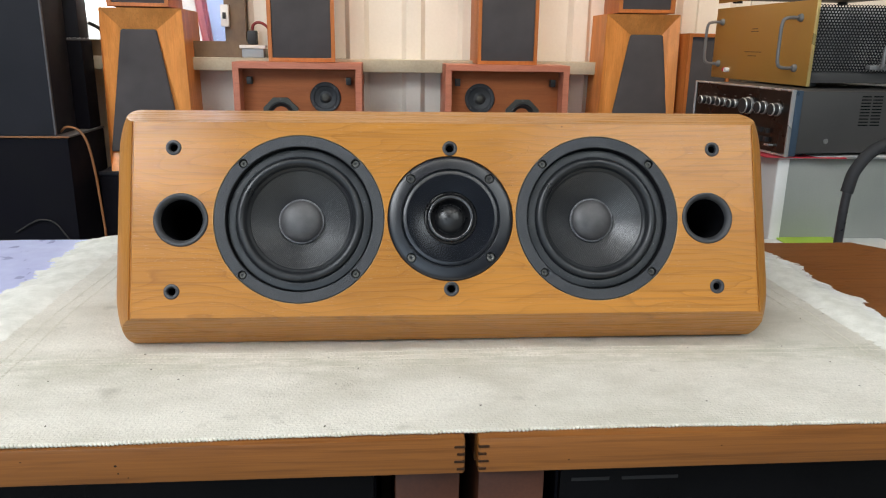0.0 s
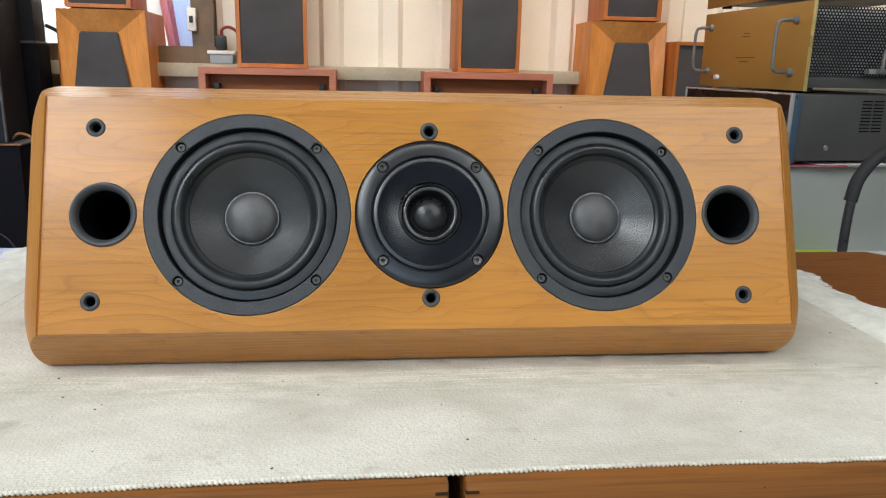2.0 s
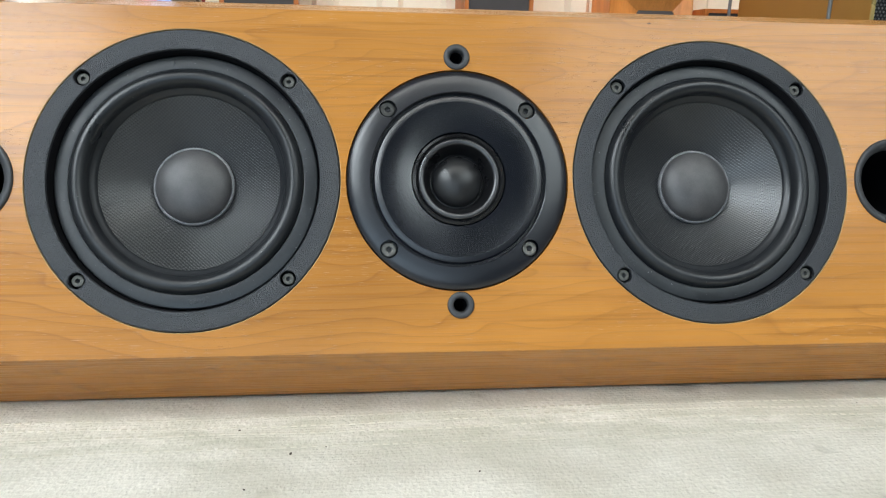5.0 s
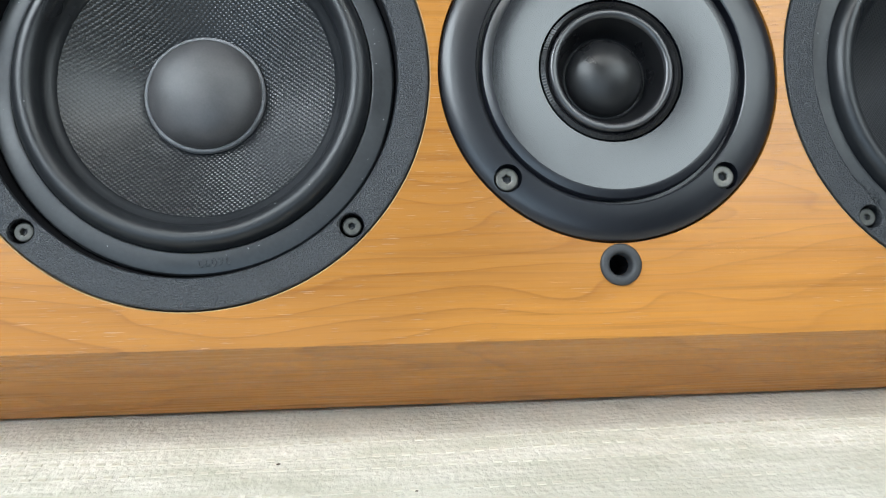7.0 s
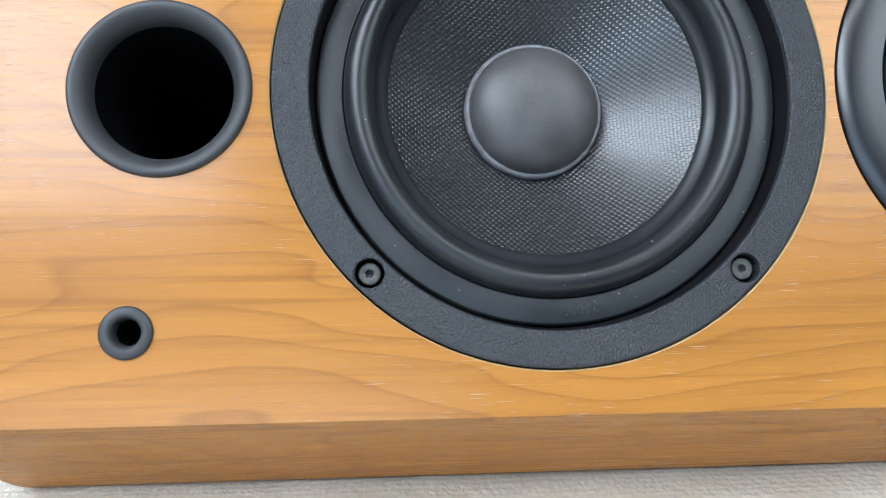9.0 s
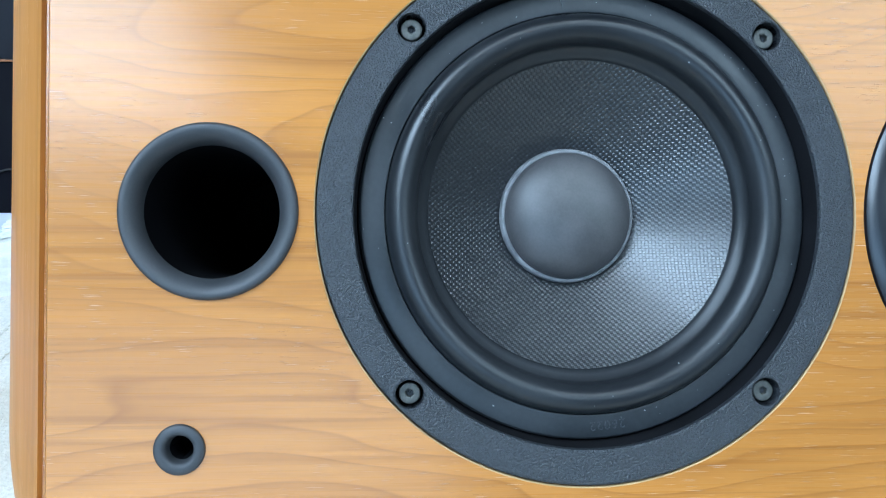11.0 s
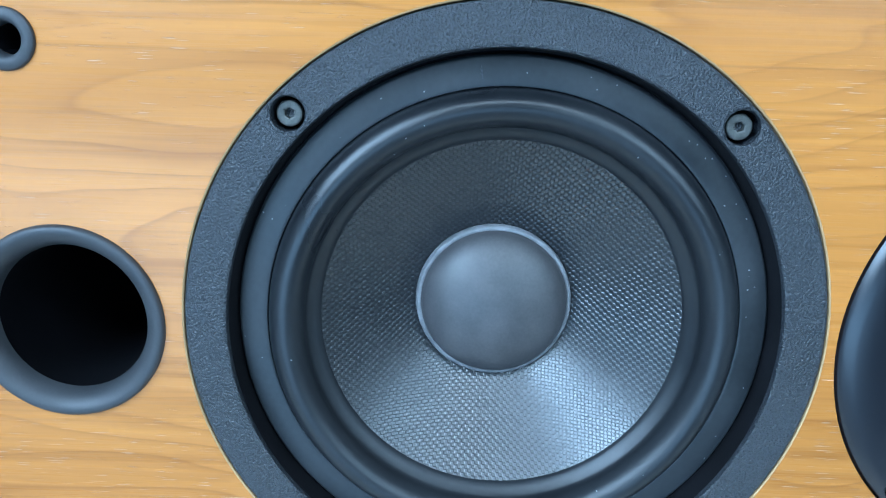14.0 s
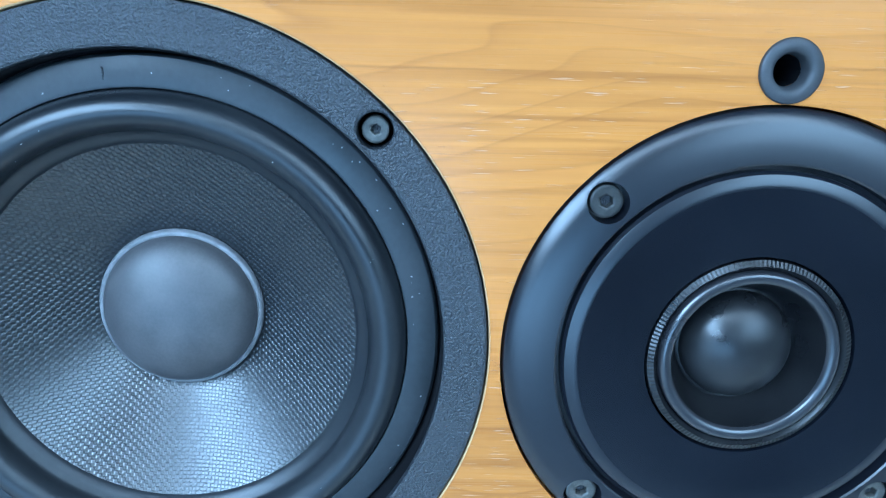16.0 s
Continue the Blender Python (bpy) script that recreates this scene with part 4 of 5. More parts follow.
def tweeter():
    plate_prof = [(0.0552, 0.0070), (0.0552, 0.0010), (0.0549, 0.0000), (0.0541, -0.0008), (0.0515, -0.0016), (0.0475, -0.0022), (0.0440, -0.0024), (0.0436, -0.0021), (0.0434, 0.0012), (0.0424, 0.0012), (0.0422, -0.0008),
                  (0.0416, -0.0016), (0.0396, -0.0023), (0.0388, -0.0023), (0.0300, -0.0017), (0.0236, -0.0011), (0.0232, 0.0030), (0.0180, 0.0040)]
    spots = [(sx * 0.0349, sz * 0.0349) for sx in (-1, 1) for sz in (-1, 1)]
    t = part("tweeter", bored(lathe(plate_prof + plate_prof[:1], 144), spots, 0.0044, -0.01, 0.0036), SATIN, speaker, "satin black tweeter with domed silk centre", at=(0, 0, 0), angle=28)
    t.data.materials.append(SATIN_RING)
    for f in t.data.polygons:
        f.material_index = 1 if math.hypot(f.center.x, f.center.z) > 0.0386 else 0
    teeth = 150
    bm = bmesh.new()
    prof = [(0.0231, 0.0012), (0.0229, -0.0010), (0.0216, -0.0017), (0.0207, -0.0006), (0.0204, 0.0010)]
    rings = []
    for i, (r, d) in enumerate(prof):
        ring = []
        for k in range(teeth * 2):
            cut = 0.00010 if (k % 2 and i in (1, 2, 3)) else 0.0
            ring.append(bm.verts.new(((r - cut * 0.4) * math.cos(math.pi * k / teeth), d + cut, (r - cut * 0.4) * math.sin(math.pi * k / teeth))))
        rings.append(ring)
    for a, b in zip(rings, rings[1:]):
        for k in range(teeth * 2):
            n = (k + 1) % (teeth * 2)
            bm.faces.new((a[k], b[k], b[n], a[n]))
    part("knurled_ring", bm, HORN, t, "finely knurled black ring", angle=20)
    part("collar", lathe([(0.0204, 0.0010), (0.0203, -0.0010), (0.0199, -0.0018), (0.0192, -0.0020), (0.0180, -0.0018), (0.0176, -0.0014), (0.0173, -0.0006)], 96), COLLAR, t, "smooth dark grey collar", angle=50)
    part("horn", lathe([(0.01735, -0.0008), (0.0168, 0.0012), (0.0158, 0.0040), (0.0149, 0.0062), (0.0143, 0.0074), (0.0138, 0.0080), (0.0128, 0.0082)], 96), HORN, t, "short flared horn mouth", angle=50)
    part("dome", lathe([(0.0139, 0.0084), (0.0134, 0.0078)] + [(0.0130 * math.cos(a), 0.0078 - 0.0084 * math.sin(a)) for a in [math.pi / 2 * k / 14 for k in range(14)]] + [(0.0, -0.0006)], 72), SILK, t, "black silk dome", angle=60)
    for sx in (-1, 1):
        for sz in (-1, 1):
            screw_head(t, sx * 0.0349, -0.0002, sz * 0.0349, 0.0037, SCREW if sz < 0 else SCREW_SHADED, turn=0.4 * sx)
    return t


tweeter()
for s in (-1, 1):
    p = part("bass_port", lathe([(0.0226, 0.0030), (0.0233, 0.0012), (0.0232, -0.0002), (0.0229, -0.0010), (0.0222, -0.0014), (0.0211, -0.0012), (0.0200, -0.0006), (0.0190, 0.0004), (0.0183, 0.0016), (0.0179, 0.0028), (0.0177, 0.0040)], 96), PORT, speaker, "flared black plastic bass port", at=(s * 0.2332, 0, -0.0006), angle=60)
    part("bore", lathe([(0.0177, 0.0038), (0.0175, 0.010), (0.0174, 0.04), (0.0174, 0.11), (0.0, 0.11)], 64), HOLE_SHADE, p)
for x in (-0.2401, 0.0, 0.2401):
    for z in (-0.0624, 0.0624):
        p = part("grille_socket", lathe([(0.0060, 0.0014), (0.0066, 0.0002), (0.0066, -0.0005), (0.0062, -0.0009), (0.0048, -0.0011), (0.0040, -0.0009), (0.0035, 0.0002), (0.0032, 0.0024)], 40), PORT, speaker, "black rubber grille socket", at=(x, 0, z), angle=60)
        part("bore", lathe([(0.0033, 0.0022), (0.0029, 0.006), (0.0029, 0.012), (0.0, 0.012)], 8), HOLE_SHADE, p)

# ---- speakers along the ribbed wall ----
def framed_speaker(m, w, h, depth, label, group, edge=0.012):
    """A small bookshelf speaker: veneered box, cloth grille set inside its front edge."""
    t = thing("bookshelf_speaker", m, label, "speaker", group)
    bm = boxed(-w / 2, w / 2, 0.004, depth, 0, h, bevel=0.002)
    part("cabinet", bm, TEAK, t)
    me = plate([[(-w / 2, 0), (w / 2, 0), (w / 2, h), (-w / 2, h)], [(-w / 2 + edge, edge), (w / 2 - edge, edge), (w / 2 - edge, h - edge), (-w / 2 + edge, h - edge)]], -0.008, 0.0045, 0.001)
    part("front_edge", me, TEAK, t)
    part("grille", boxed(-w / 2 + edge, w / 2 - edge, -0.004, 0.0035, edge, h - edge, bevel=0.003), GRILLE, t, "dark grey cloth grille")
    return t


def open_cabinet(cx, tweeter_x, mid_x, label):
    """A large old speaker without its grille: veneered frame, sunk baffle, drivers, black clips."""
    t = thing("vintage_speaker", pose(cx, 1.513, 0.30), label, "speaker", "old speakers without grilles")
    w, h, e = 0.358, 0.650, 0.018
    me = plate([[(-w / 2, 0), (w / 2, 0), (w / 2, h), (-w / 2, h)], [(-w / 2 + e, e), (w / 2 - e, e), (w / 2 - e, h - e), (-w / 2 + e, h - e)]], 0.0, 0.20, 0.0015)
    part("cabinet", me, MAHOGANY, t)
    part("baffle", boxed(-w / 2 + e, w / 2 - e, 0.060, 0.19, e, h - e), BAFFLE, t, "orange brown baffle board")
    for s in (-1, 1):
        part("clip", boxed(s * 0.140 - 0.007, s * 0.140 + 0.007, 0.034, 0.060, h - 0.062, h - 0.042, bevel=0.001), BLACK_CABLE, t, "black grille clip")
        part("clip", boxed(s * 0.140 - 0.007, s * 0.140 + 0.007, 0.034, 0.060, 0.04, 0.056, bevel=0.001), BLACK_CABLE, t, "black grille clip")
    tw = part("tweeter", lathe([(0.044, 0.030), (0.044, 0.024), (0.042, 0.022), (0.034, 0.023), (0.031, 0.026), (0.018, 0.029), (0.011, 0.024), (0.0, 0.021)], 48), RING_PLASTIC, t, "round black tweeter", at=(tweeter_x - cx, 0.030, 0.551))
    part("dome", lathe([(0.0125, 0.0262), (0.0105, 0.0205), (0.0055, 0.0180), (0.0, 0.0175)], 24), SCREW_DARK, tw, "small grey dome")
    for k in range(4):
        a = radians(45 + 90 * k)
        part("screw", lathe([(0.0022, 0.0225), (0.0018, 0.0212), (0.0, 0.021)], 10), SCREW, tw, at=(0.0375 * math.cos(a), 0.0, 0.0375 * math.sin(a)))
    md = part("midrange", plate([circle(0.054, 8, start=radians(22.5)), circle(0.038, 40)], 0.022, 0.030, 0.001), SCREW_DARK, t, "eight-sided midrange driver", at=(mid_x - cx, 0.030, 0.500))
    part("cone", lathe([(0.039, 0.025), (0.034, 0.022), (0.029, 0.026), (0.012, 0.040), (0.010, 0.036), (0.0, 0.033)], 40), RUBBER, md)
    part("screw", lathe([(0.003, 0.0225), (0.0025, 0.0205), (0.0, 0.020)], 10), SCREW, md, at=(0.0, 0, 0.047))
    return t


open_cabinet(-0.300, -0.228, -0.357, "red-brown vintage speaker without grille, drivers bare")
open_cabinet(0.296, 0.223, 0.351, "red-brown vintage speaker without grille, mirrored drivers")
framed_speaker(pose(-0.287, 1.533, 0.951, 0, 0, 4), 0.184, 0.34, 0.17, "orange wood bookshelf speaker with dark cloth grille", "bookshelf speakers", 0.011)
framed_speaker(pose(0.294, 1.533, 0.951, 0, 0, 0), 0.172, 0.34, 0.19, "orange wood bookshelf speaker with worn grey grille", "bookshelf speakers", 0.010)
framed_speaker(pose(0.877, 1.503, 0.70, 0, 0, 0), 0.13, 0.345, 0.17, "narrow orange speaker beside the gold amplifier", "bookshelf speakers", 0.010)


def pylon(cx, z0, z1, wt, wb, gx, yaw, label):
    """A tapering speaker: bevelled maple surround sloping to a trapezoid grille, a small box on top."""
    t = thing("pylon_speaker", pose(cx, 1.543, z0, 0, 0, yaw), label, "speaker", "pylon speakers")
    h = z1 - z0

    def half(z, top, bottom):
        return (bottom + (top - bottom) * z / h) / 2
    outer = [(-half(0, wt, wb), 0.0, 0.0), (half(0, wt, wb), 0.0, 0.0), (half(h, wt, wb), 0.0, h), (-half(h, wt, wb), 0.0, h)]
    zt, zb = h - 0.056, 0.055
    inner = [(gx - 0.104, 0.022, zb), (gx + 0.098, 0.022, zb), (gx + 0.047, 0.022, zt), (gx - 0.047, 0.022, zt)]
    bm = bmesh.new()
    o, i = [bm.verts.new(q) for q in outer], [bm.verts.new(q) for q in inner]
    b = [bm.verts.new((x, 0.24, z)) for x, y, z in outer]
    for k in range(4):
        n = (k + 1) % 4
        bm.faces.new((o[k], o[n], i[n], i[k]))
        bm.faces.new((o[k], b[k], b[n], o[n]))
    bm.faces.new(i)
    bm.faces.new(b)
    part("cabinet", bm, TEAK_LIGHT, t, angle=5)
    bm = bmesh.new()
    f = [bm.verts.new((x, 0.010, z)) for x, y, z in inner]
    k2 = [bm.verts.new((x, 0.021, z)) for x, y, z in inner]
    bm.faces.new(f)
    bm.faces.new(k2)
    for k in range(4):
        bm.faces.new((f[k], f[(k + 1) % 4], k2[(k + 1) % 4], k2[k]))
    bmesh.ops.bevel(bm, geom=bm.edges[:], offset=0.003, segments=2, affect="EDGES")
    part("grille", bm, GRILLE, t, "trapezoid dark grey cloth grille")
    top = part("top_box", plate([[(-0.082, 0), (0.082, 0), (0.082, 0.2), (-0.082, 0.2)], [(-0.070, 0.010), (0.070, 0.010), (0.070, 0.19), (-0.070, 0.19)]], 0.004, 0.19, 0.0015), TEAK, t, "small wooden box on top", at=(gx * 0.5, 0, h + 0.0035))
    part("top_grille", boxed(-0.070, 0.070, 0.010, 0.18, 0.010, 0.19, bevel=0.002), GRILLE, top)
    return t


pylon(-0.722, 0.640, 1.089, 0.218, 0.236, -0.012, 3, "orange maple pylon speaker with tapered grey grille")
pylon(0.690, 0.640, 1.096, 0.214, 0.232, 0.016, -3, "pale maple pylon speaker with tapered grey grille")


def stand(x0, x1, y0, y1, z1, label):
    t = thing("speaker_stand", pose((x0 + x1) / 2, (y0 + y1) / 2, 0), label, "stand", "low black stands")
    w, d = (x1 - x0) / 2, (y1 - y0) / 2
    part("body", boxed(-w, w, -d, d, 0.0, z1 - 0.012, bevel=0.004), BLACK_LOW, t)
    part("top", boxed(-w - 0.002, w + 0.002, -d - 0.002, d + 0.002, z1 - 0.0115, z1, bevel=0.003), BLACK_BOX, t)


stand(-0.872, -0.560, 1.528, 1.723, 0.640, "low black stand under the pylon speaker")
stand(0.545, 0.95, 1.483, 1.723, 0.640, "low black stand under the pylon speaker")
stand(-0.50, -0.10, 1.503, 1.723, 0.300, "low black stand under the vintage speaker")
stand(0.10, 0.50, 1.503, 1.723, 0.300, "low black stand under the vintage speaker")
part_stand = thing("speaker_stand", pose(0.877, 1.583, 0.640), "small black riser on the stand", "stand", "low black stands")
part("body", boxed(-0.08, 0.08, -0.085, 0.085, 0, 0.060, bevel=0.003), BLACK_BOX, part_stand)


def tower(x0, x1, y0, y1, z0, z1, split, label, edge=True):
    t = thing("black_tower", pose((x0 + x1) / 2, (y0 + y1) / 2, z0), label, "speaker", "tall black towers")
    w, d, h = (x1 - x0) / 2, (y1 - y0) / 2, z1 - z0
    if split:
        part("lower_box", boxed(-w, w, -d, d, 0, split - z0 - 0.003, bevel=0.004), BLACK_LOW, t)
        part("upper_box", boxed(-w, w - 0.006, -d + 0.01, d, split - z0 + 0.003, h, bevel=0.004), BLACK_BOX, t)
        part("seam", boxed(-w + 0.01, w - 0.002, -d + 0.004, d - 0.01, split - z0 - 0.0028, split - z0 + 0.0028), BLACK_EDGE, t, "pale worn seam")
    else:
        part("body", boxed(-w, w, -d, d, 0, h, bevel=0.004), BLACK_BOX, t)
        part("edge_strip", boxed(w - 0.001, w + 0.004, -d - 0.002, -d + 0.006, 0.002, h - 0.004, bevel=0.001), BLACK_EDGE, t, "worn grey corner strip")
    return t


big = thing("black_cabinet", pose(-1.30, 1.513, 0), "large black cabinet standing on the floor", "cabinet")
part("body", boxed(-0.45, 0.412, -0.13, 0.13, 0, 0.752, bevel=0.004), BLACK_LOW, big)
part("top_edge", boxed(-0.45, 0.416, -0.134, -0.126, 0.7535, 0.7575, bevel=0.001), CABLE, big, "pale worn front edge")
part("top", boxed(-0.45, 0.414, -0.1255, 0.13, 0.7525, 0.757, bevel=0.001), BLACK_EDGE, big, "grey worn top")
tower(-1.42, -0.925, 1.398, 1.543, 0.757, 1.62, 0, "tall black speaker tower with worn grey corner")
tower(-1.22, -0.893, 1.558, 1.638, 0.757, 1.583, 1.004, "black stacked tower with a pale seam")

cab = part("cable", tube([(-0.93, 1.443, 0.7615), (-0.888, 1.388, 0.782), (-0.851, 1.373, 0.772), (-0.830, 1.369, 0.725), (-0.818, 1.369, 0.60), (-0.815, 1.369, 0.42), (-0.85, 1.363, 0.2), (-0.90, 1.343, 0.004)], 0.0032), CABLE)
tagged(cab, "thin brown cable hanging over the black cabinet", "cable")
cab = part("cable", tube([(-1.05, 1.378, 0.50), (-0.98, 1.375, 0.535), (-0.93, 1.373, 0.51), (-0.90, 1.373, 0.40), (-0.95, 1.363, 0.1), (-1.0, 1.353, 0.004)], 0.0022), GRIP)
tagged(cab, "thin grey cable against the black cabinet", "cable")
cab = part("cable", tube([(-0.90, 1.643, 1.05), (-0.87, 1.653, 1.03), (-0.85, 1.663, 0.985), (-0.80, 1.673, 0.967), (-0.72, 1.683, 0.9635)], 0.005), BLACK_CABLE)
tagged(cab, "dark cable lying along the wall rail", "cable")

# switch, plug and adapter by the window
sw = thing("cable_switch", pose(-0.521, 1.673, 1.045), "white in-line switch on the window frame", "switch")
part("body", boxed(-0.012, 0.012, -0.010, 0.009, 0, 0.062, bevel=0.004), WHITE, sw)
part("rocker", boxed(-0.005, 0.005, -0.0135, -0.0105, 0.022, 0.040, bevel=0.001), BLACK_CABLE, sw, "small black rocker")
ad = thing("power_adapter", pose(-0.447, 1.688, 0.958), "white power strip with a black plug on the rail", "adapter")
part("base", boxed(-0.030, 0.034, -0.022, 0.022, 0, 0.026, bevel=0.004), PALE_BLUE, ad, "pale translucent base")
part("lid", boxed(-0.036, 0.040, -0.025, 0.025, 0.0265, 0.036, bevel=0.002), WHITE, ad)
part("plug", boxed(-0.014, 0.014, -0.016, 0.016, 0.0365, 0.078, bevel=0.005), BLACK_CABLE, ad, "black plug")
part("cord", tube([(0.0, 0.0, 0.076), (0.004, 0.0, 0.094), (0.022, 0.0, 0.101), (0.044, 0.002, 0.088), (0.062, 0.01, 0.05), (0.075, 0.015, 0.003)], 0.0042), RED_CABLE, ad, "dark red cord")

# ---- amplifiers on the carton ----
bench = thing("low_bench", pose(1.0, 0.970, 0), "low dark bench behind the table", "bench")
part("top", boxed(-0.36, 0.45, -0.30, 0.30, 0.595, 0.620, bevel=0.003), PANEL_BROWN, bench)
for sx in (-0.33, 0.42):
    for sy in (-0.27, 0.27):
        part("leg", boxed(sx - 0.025, sx + 0.025, sy - 0.025, sy + 0.025, 0, 0.5945, bevel=0.002), PANEL_BROWN, bench)
ct = thing("carton", pose(1.01, 0.980, 0.6215), "grey white coated carton under the amplifiers", "box")
part("body", boxed(-0.275, 0.35, -0.19, 0.19, 0, 0.172, bevel=0.003), CARTON_SHADED, ct)
# brighter lit side and corner, done as white sheets on the grey carton
part("lit_side", boxed(-0.2775, -0.2752, -0.188, 0.188, 0.004, 0.1720), PAPER, ct, "lit side of the carton, its light painted as white")
part("corner_strip", boxed(-0.2785, -0.255, -0.1935, -0.1905, 0.0, 0.1722, bevel=0.001), WHITE, ct, "corner strip, its light painted as white")
part("flap", boxed(-0.278, 0.353, -0.193, 0.193, 0.1725, 0.1755, bevel=0.001), WHITE, ct)


def paper(name, pts, z, mat, label, thick=0.001):
    bm = bmesh.new()
    lo, hi = [bm.verts.new((x, y, z)) for x, y in pts], [bm.verts.new((x, y, z + thick)) for x, y in pts]
    bm.faces.new(lo)
    bm.faces.new(hi)
    n = len(pts)
    for k in range(n):
        bm.faces.new((lo[k], lo[(k + 1) % n], hi[(k + 1) % n], hi[k]))
    return tagged(part(name, bm, mat), label, "paper", "papers by the amplifiers")


paper("paper", [(0.70, 0.78), (0.86, 0.765), (0.87, 1.10), (0.70, 1.12)], 0.7975, RED, "red and white printed paper under the amplifier", 0.002)
paper("paper", [(0.80, 0.772), (1.10, 0.768), (1.10, 1.05), (0.80, 1.05)], 0.800, PAPER, "cream paper sheet under the amplifier", 0.001)
paper("paper", [(0.70, 0.70), (0.98, 0.695), (0.98, 0.79), (0.70, 0.79)], 0.621, PAPER, "white papers lying on the bench", 0.006)
paper("paper", [(0.745, 0.698), (0.86, 0.694), (0.87, 0.79), (0.75, 0.79)], 0.6275, LIME, "lime green paper lying on the bench", 0.003)

YAW = 6.5
rc = thing("stereo_receiver", pose(0.731, 0.759, 0.8015, 0, 0, YAW), "charcoal stereo receiver with silver framed fascia and knobs", "receiver")
L, H = 0.366, 0.128
part("body", boxed(0.020, 0.36, 0.004, L - 0.004, 0.006, H - 0.001, bevel=0.002), CHARCOAL, rc)
part("side_trim", boxed(0.004, 0.0195, 0.001, L - 0.001, 0.001, H + 0.001, bevel=0.002), BLUE_TRIM, rc, "blue-grey side trim")
me = plate([[(0, 0), (L, 0), (L, H + 0.002), (0, H + 0.002)], [(0.0045, 0.0045), (L - 0.0045, 0.0045), (L - 0.0045, H - 0.002), (0.0045, H - 0.002)]], -0.005, 0.0035, 0.0015)
fr = part("silver_frame", me, SILVER, rc, "brushed silver frame", at=pose(0, L, 0, 0, 0, -90))
part("fascia", boxed(0.0045, L - 0.0045, -0.002, 0.003, 0.0045, H - 0.002), BROWN_GLASS, rc, "dark brown glossy fascia", at=pose(0, L, 0, 0, 0, -90))
for k, (s, r) in enumerate(((0.052, 0.009), (0.090, 0.009), (0.127, 0.009), (0.170, 0.009), (0.224, 0.016), (0.276, 0.012), (0.322, 0.012))):
    kb = part("knob", lathe([(r, -0.0022), (r, -0.016), (r * 0.92, -0.019), (r * 0.70, -0.0195), (0.0, -0.0192)], 28), BLACK_CABLE, rc, "black knob with a silver rim", at=pose(0, L, 0, 0, 0, -90) @ Matrix.Translation((s, 0, 0.089)))
    part("rim", lathe([(r * 1.12, -0.0021), (r * 1.12, -0.0066), (r * 1.06, -0.0074), (r * 1.00, -0.0076)], 28), SILVER, kb)
    part("mark", boxed(-0.004, 0.004, -0.0024, -0.0021, r + 0.006, r + 0.0072), ALU, kb)
    part("cap_ring", lathe([(r * 1.005, -0.0166), (r * 1.005, -0.0184), (r * 0.95, -0.0194)], 28), SILVER, kb)
for row in range(2):
    for k in range(4):
        part("push_button", boxed(0.236 + 0.020 * k, 0.246 + 0.020 * k, -0.010, -0.0025, 0.022 + 0.018 * row, 0.032 + 0.018 * row, bevel=0.001), BLACK_CABLE, rc, at=pose(0, L, 0, 0, 0, -90))
for x, z in ((0.205, 0.040), (0.306, 0.016)):
    part("lever", boxed(x, x + 0.018, -0.013, -0.0025, z, z + 0.004, bevel=0.001), SILVER, rc, "small silver lever", at=pose(0, L, 0, 0, 0, -90))
# slots are thin near-black plates, the shade of openings in their colour
for col in range(2):
    for k in range(10):
        part("vent_slot", boxed(0.152 + 0.026 * col, 0.173 + 0.026 * col, 0.0026, 0.0036, 0.060 + 0.0062 * k, 0.0620 + 0.0062 * k), HOLE_SHADE, rc)
sc = part("screw", lathe([(0.0052, 0.0035), (0.0050, 0.0015), (0.0032, 0.0005), (0.0, 0.0007)], 20), ALU, rc, at=(0.084, 0, 0.030))
for x in (0.05, 0.31):
    for y in (0.04, L - 0.04):
        part("foot", lathe([(0.0, 0.0), (0.014, 0.0), (0.013, 0.0055), (0.0, 0.0055)], 16), BLACK_CABLE, rc, at=Matrix.Translation((x, y, 0.0002)) @ pose(0, 0, 0, 90))


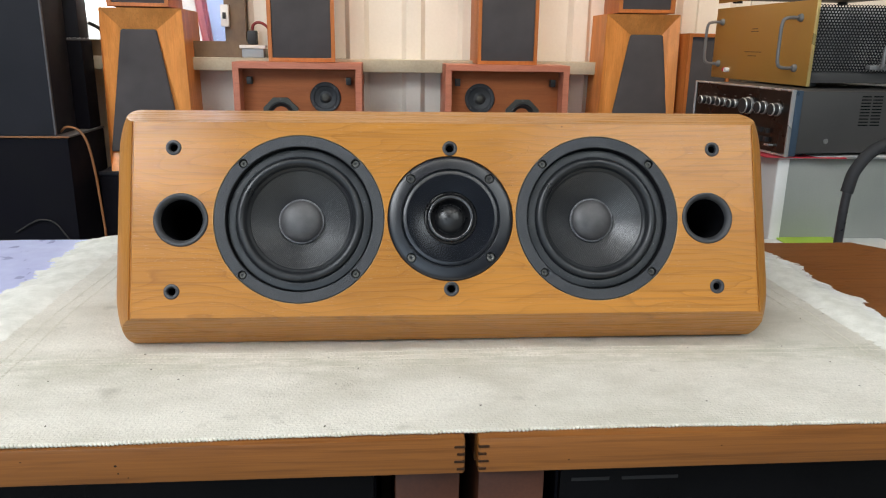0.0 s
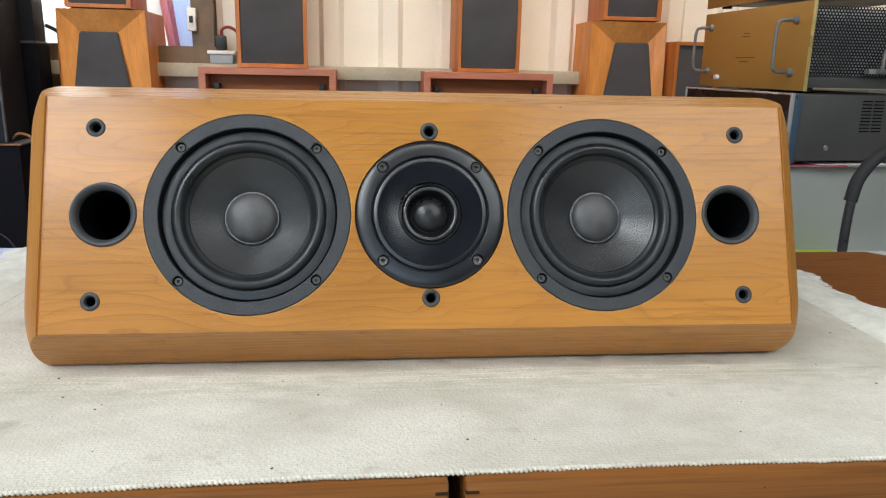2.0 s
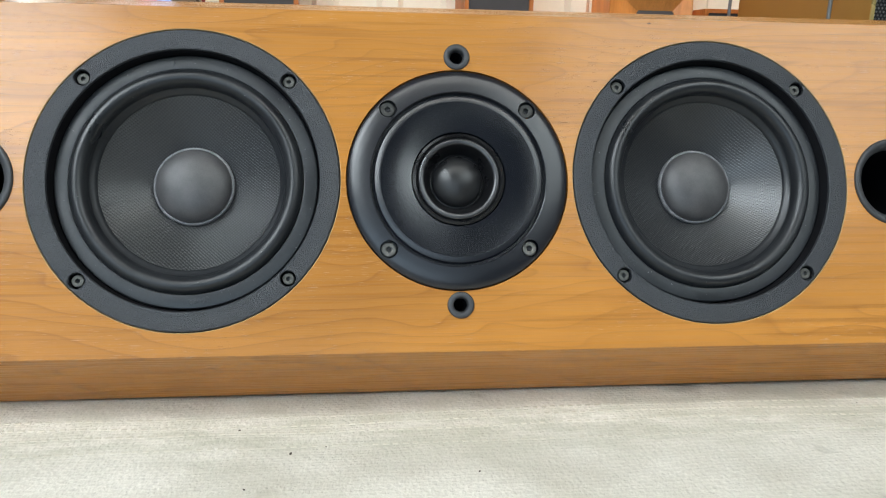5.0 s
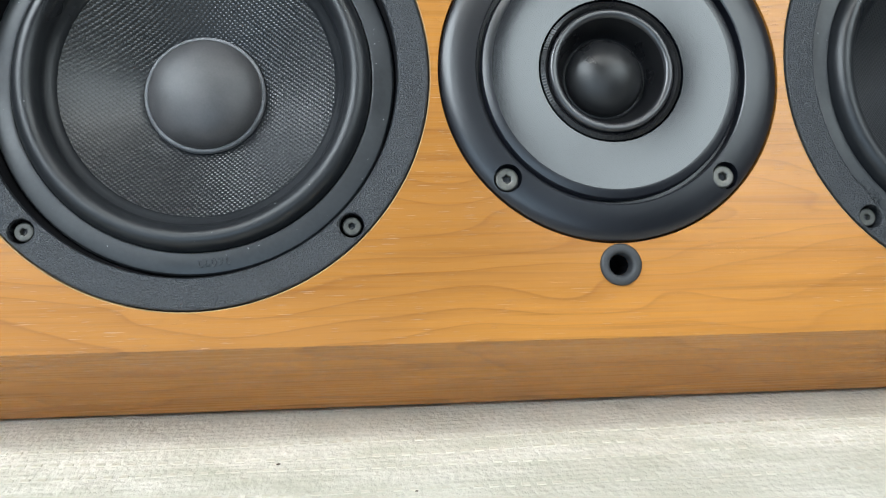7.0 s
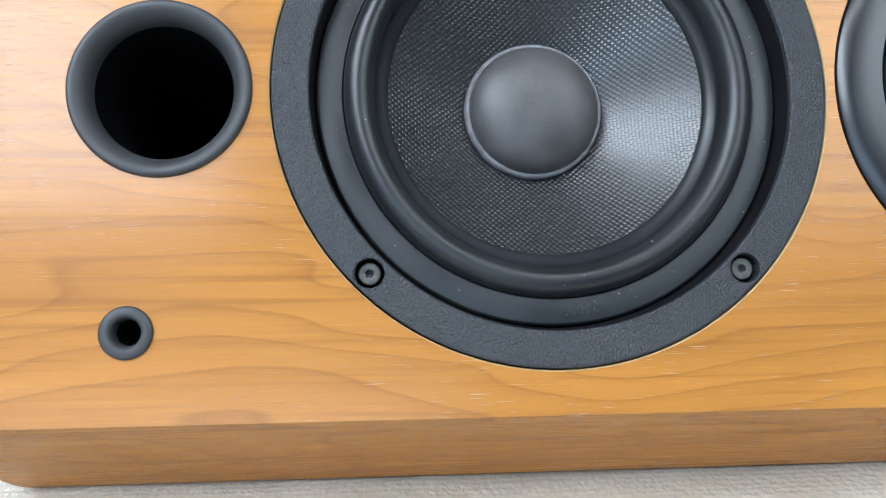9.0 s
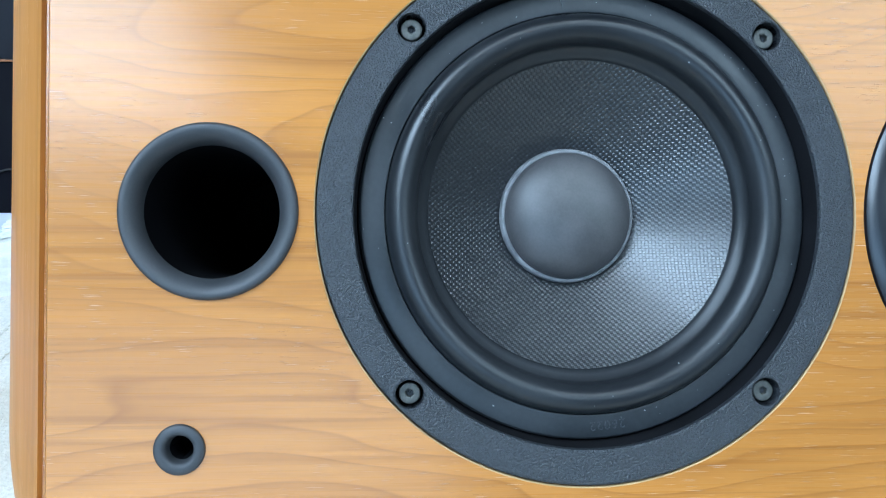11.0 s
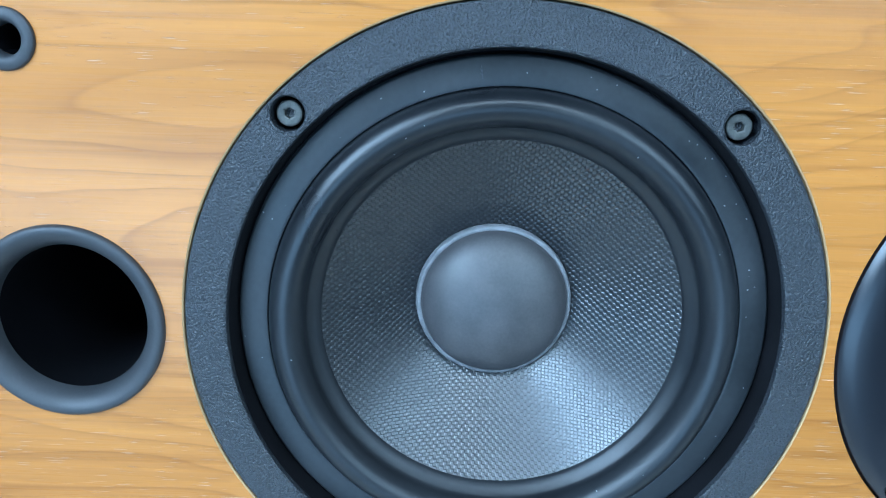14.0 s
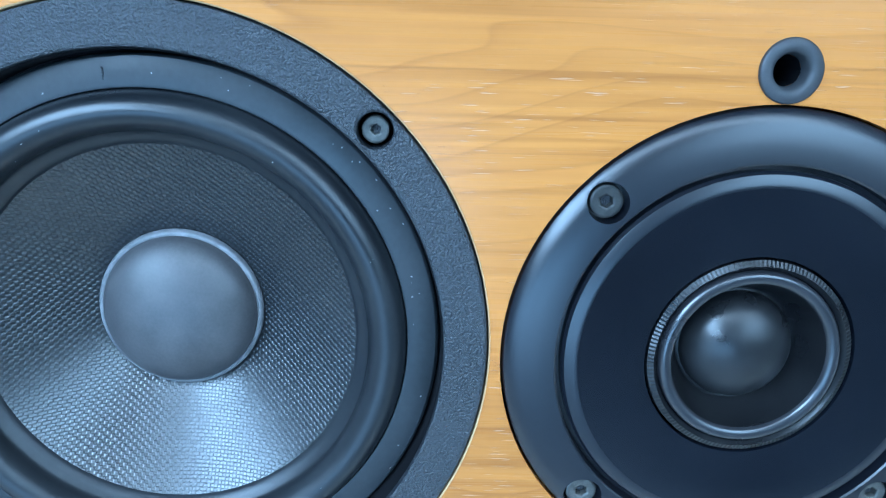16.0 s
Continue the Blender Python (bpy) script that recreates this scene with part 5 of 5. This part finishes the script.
def gold_amp(z):
    t = thing("gold_amplifier", pose(0.811, 0.860, z, 0, 0, 0.6), "gold fronted amplifier with grey handles and perforated cover", "amplifier", "gold amplifiers")
    length, h = 0.452, 0.172
    turn = pose(0, length, 0, 0, 0, -90)
    part("front_panel", boxed(0.0, length, -0.0015, 0.0025, 0.001, h, bevel=0.0012), GOLD, t, "gold anodised panel", at=turn)
    part("panel_edge", boxed(length + 0.0004, length + 0.0030, -0.0035, 0.0035, 0.001, h, bevel=0.0006), GOLD_EDGE, t, at=turn)
    for s in (0.040, length - 0.052):
        hd = part("handle", tube([(s, -0.002, 0.036), (s, -0.032, 0.037), (s, -0.042, 0.048), (s, -0.043, 0.085), (s, -0.042, 0.126), (s, -0.032, 0.137), (s, -0.002, 0.138)], 0.0036, 12, 6), ALU, t, "grey bow handle", at=turn)
        for zz in (0.036, 0.138):
            part("boss", lathe([(0.0085, -0.0016), (0.008, -0.006), (0.006, -0.009), (0.0, -0.009)], 20), ALU, hd, at=(s, 0, zz))
    for x, zz, w in ((0.196, 0.118, 0.026), (0.190, 0.112, 0.036), (0.170, 0.066, 0.080), (0.188, 0.057, 0.040)):
        part("lettering", boxed(x, x + w, -0.0021, -0.0017, zz, zz + 0.0018), PRINT_BROWN, t, at=turn)
    part("pilot_lamp", lathe([(0.005, -0.0016), (0.005, -0.006), (0.003, -0.008), (0.0, -0.008)], 14), RED, t, "small red pilot lamp", at=turn @ Matrix.Translation((0.075, 0, 0.022)))
    part("fuse_cap", lathe([(0.006, -0.0016), (0.006, -0.012), (0.0, -0.012)], 14), WHITE, t, "white fuse cap", at=turn @ Matrix.Translation((0.096, 0, 0.022)))
    part("chassis", boxed(0.004, 0.34, 0.010, length - 0.01, 0.008, 0.030, bevel=0.002), CHARCOAL, t)
    part("core", boxed(0.03, 0.33, 0.035, length - 0.03, 0.0305, h - 0.012, bevel=0.004), PALE_CORE, t, "pale grey transformers inside the cover")
    cover = bmesh.new()
    pitch = 0.0066
    rows, cols = int((h - 0.036) / (pitch * 0.866)), int(0.325 / pitch)
    for j in range(rows):
        for i in range(cols):
            x, zz = 0.010 + pitch * (i + 0.5 * (j % 2)), 0.034 + pitch * 0.866 * j
            inner = [cover.verts.new((x + 0.0020 * math.cos(a), 0.0065, zz + 0.0020 * math.sin(a))) for a in [math.pi * q / 3 + math.pi / 6 for q in range(6)]]
            outer = [cover.verts.new((x + pitch * 0.577 * math.cos(a), 0.0060, zz + pitch * 0.577 * math.sin(a))) for a in [math.pi * q / 3 + math.pi / 6 for q in range(6)]]
            for q in range(6):
                cover.faces.new((outer[q], outer[(q + 1) % 6], inner[(q + 1) % 6], inner[q]))
    part("mesh_cover", cover, MESH_BLACK, t, "black perforated steel cover")
    hd = part("carry_handle", tube([(0.140, 0.005, 0.040), (0.142, -0.020, 0.042), (0.143, -0.022, 0.075), (0.152, -0.022, 0.084), (0.20, -0.022, 0.084), (0.212, -0.022, 0.075), (0.214, -0.02, 0.042), (0.215, 0.005, 0.040)], 0.004, 10, 6), ALU, t, "grey carrying handle")
    part("clip", boxed(0.122, 0.222, -0.012, 0.004, 0.036, 0.046, bevel=0.003), ALU, hd)
    for x in (0.03, 0.31):
        for y in (0.04, length - 0.04):
            part("foot", lathe([(0.0, 0.0), (0.012, 0.0), (0.011, 0.0078), (0.0, 0.0078)], 14), BLACK_CABLE, t, at=Matrix.Translation((x, y, 0.0001)) @ pose(0, 0, 0, 90))
    return t


amp = gold_amp(0.9318)
copy_thing(amp, pose(0.811, 0.860, 0.9318 + 0.184, 0, 0, 0.6))

# ---- hand truck handle behind the table ----
ht = thing("hand_truck", pose(0.797, 0.652, 0), "dark tubular hand truck with a black foam grip", "hand truck")
part("frame", tube([(0.0, 0.0, 0.012), (0.0, 0.0, 0.35), (-0.002, 0.0, 0.62), (0.000, 0.0, 0.745), (0.012, 0.0, 0.800), (0.050, 0.0, 0.838), (0.12, 0.0, 0.846), (0.26, 0.0, 0.846), (0.33, 0.0, 0.80), (0.345, 0.0, 0.6), (0.345, 0.0, 0.012)], 0.0080, 14, 8), TUBE, ht)
part("grip", tube([(-0.001, 0.0, 0.752), (0.010, 0.0, 0.796), (0.048, 0.0, 0.8365), (0.12, 0.0, 0.846), (0.26, 0.0, 0.846)], 0.0112, 16, 8), GRIP, ht, "black foam grip")
part("toe_plate", boxed(-0.03, 0.375, -0.10, 0.03, 0.0, 0.011, bevel=0.002), TUBE, ht)
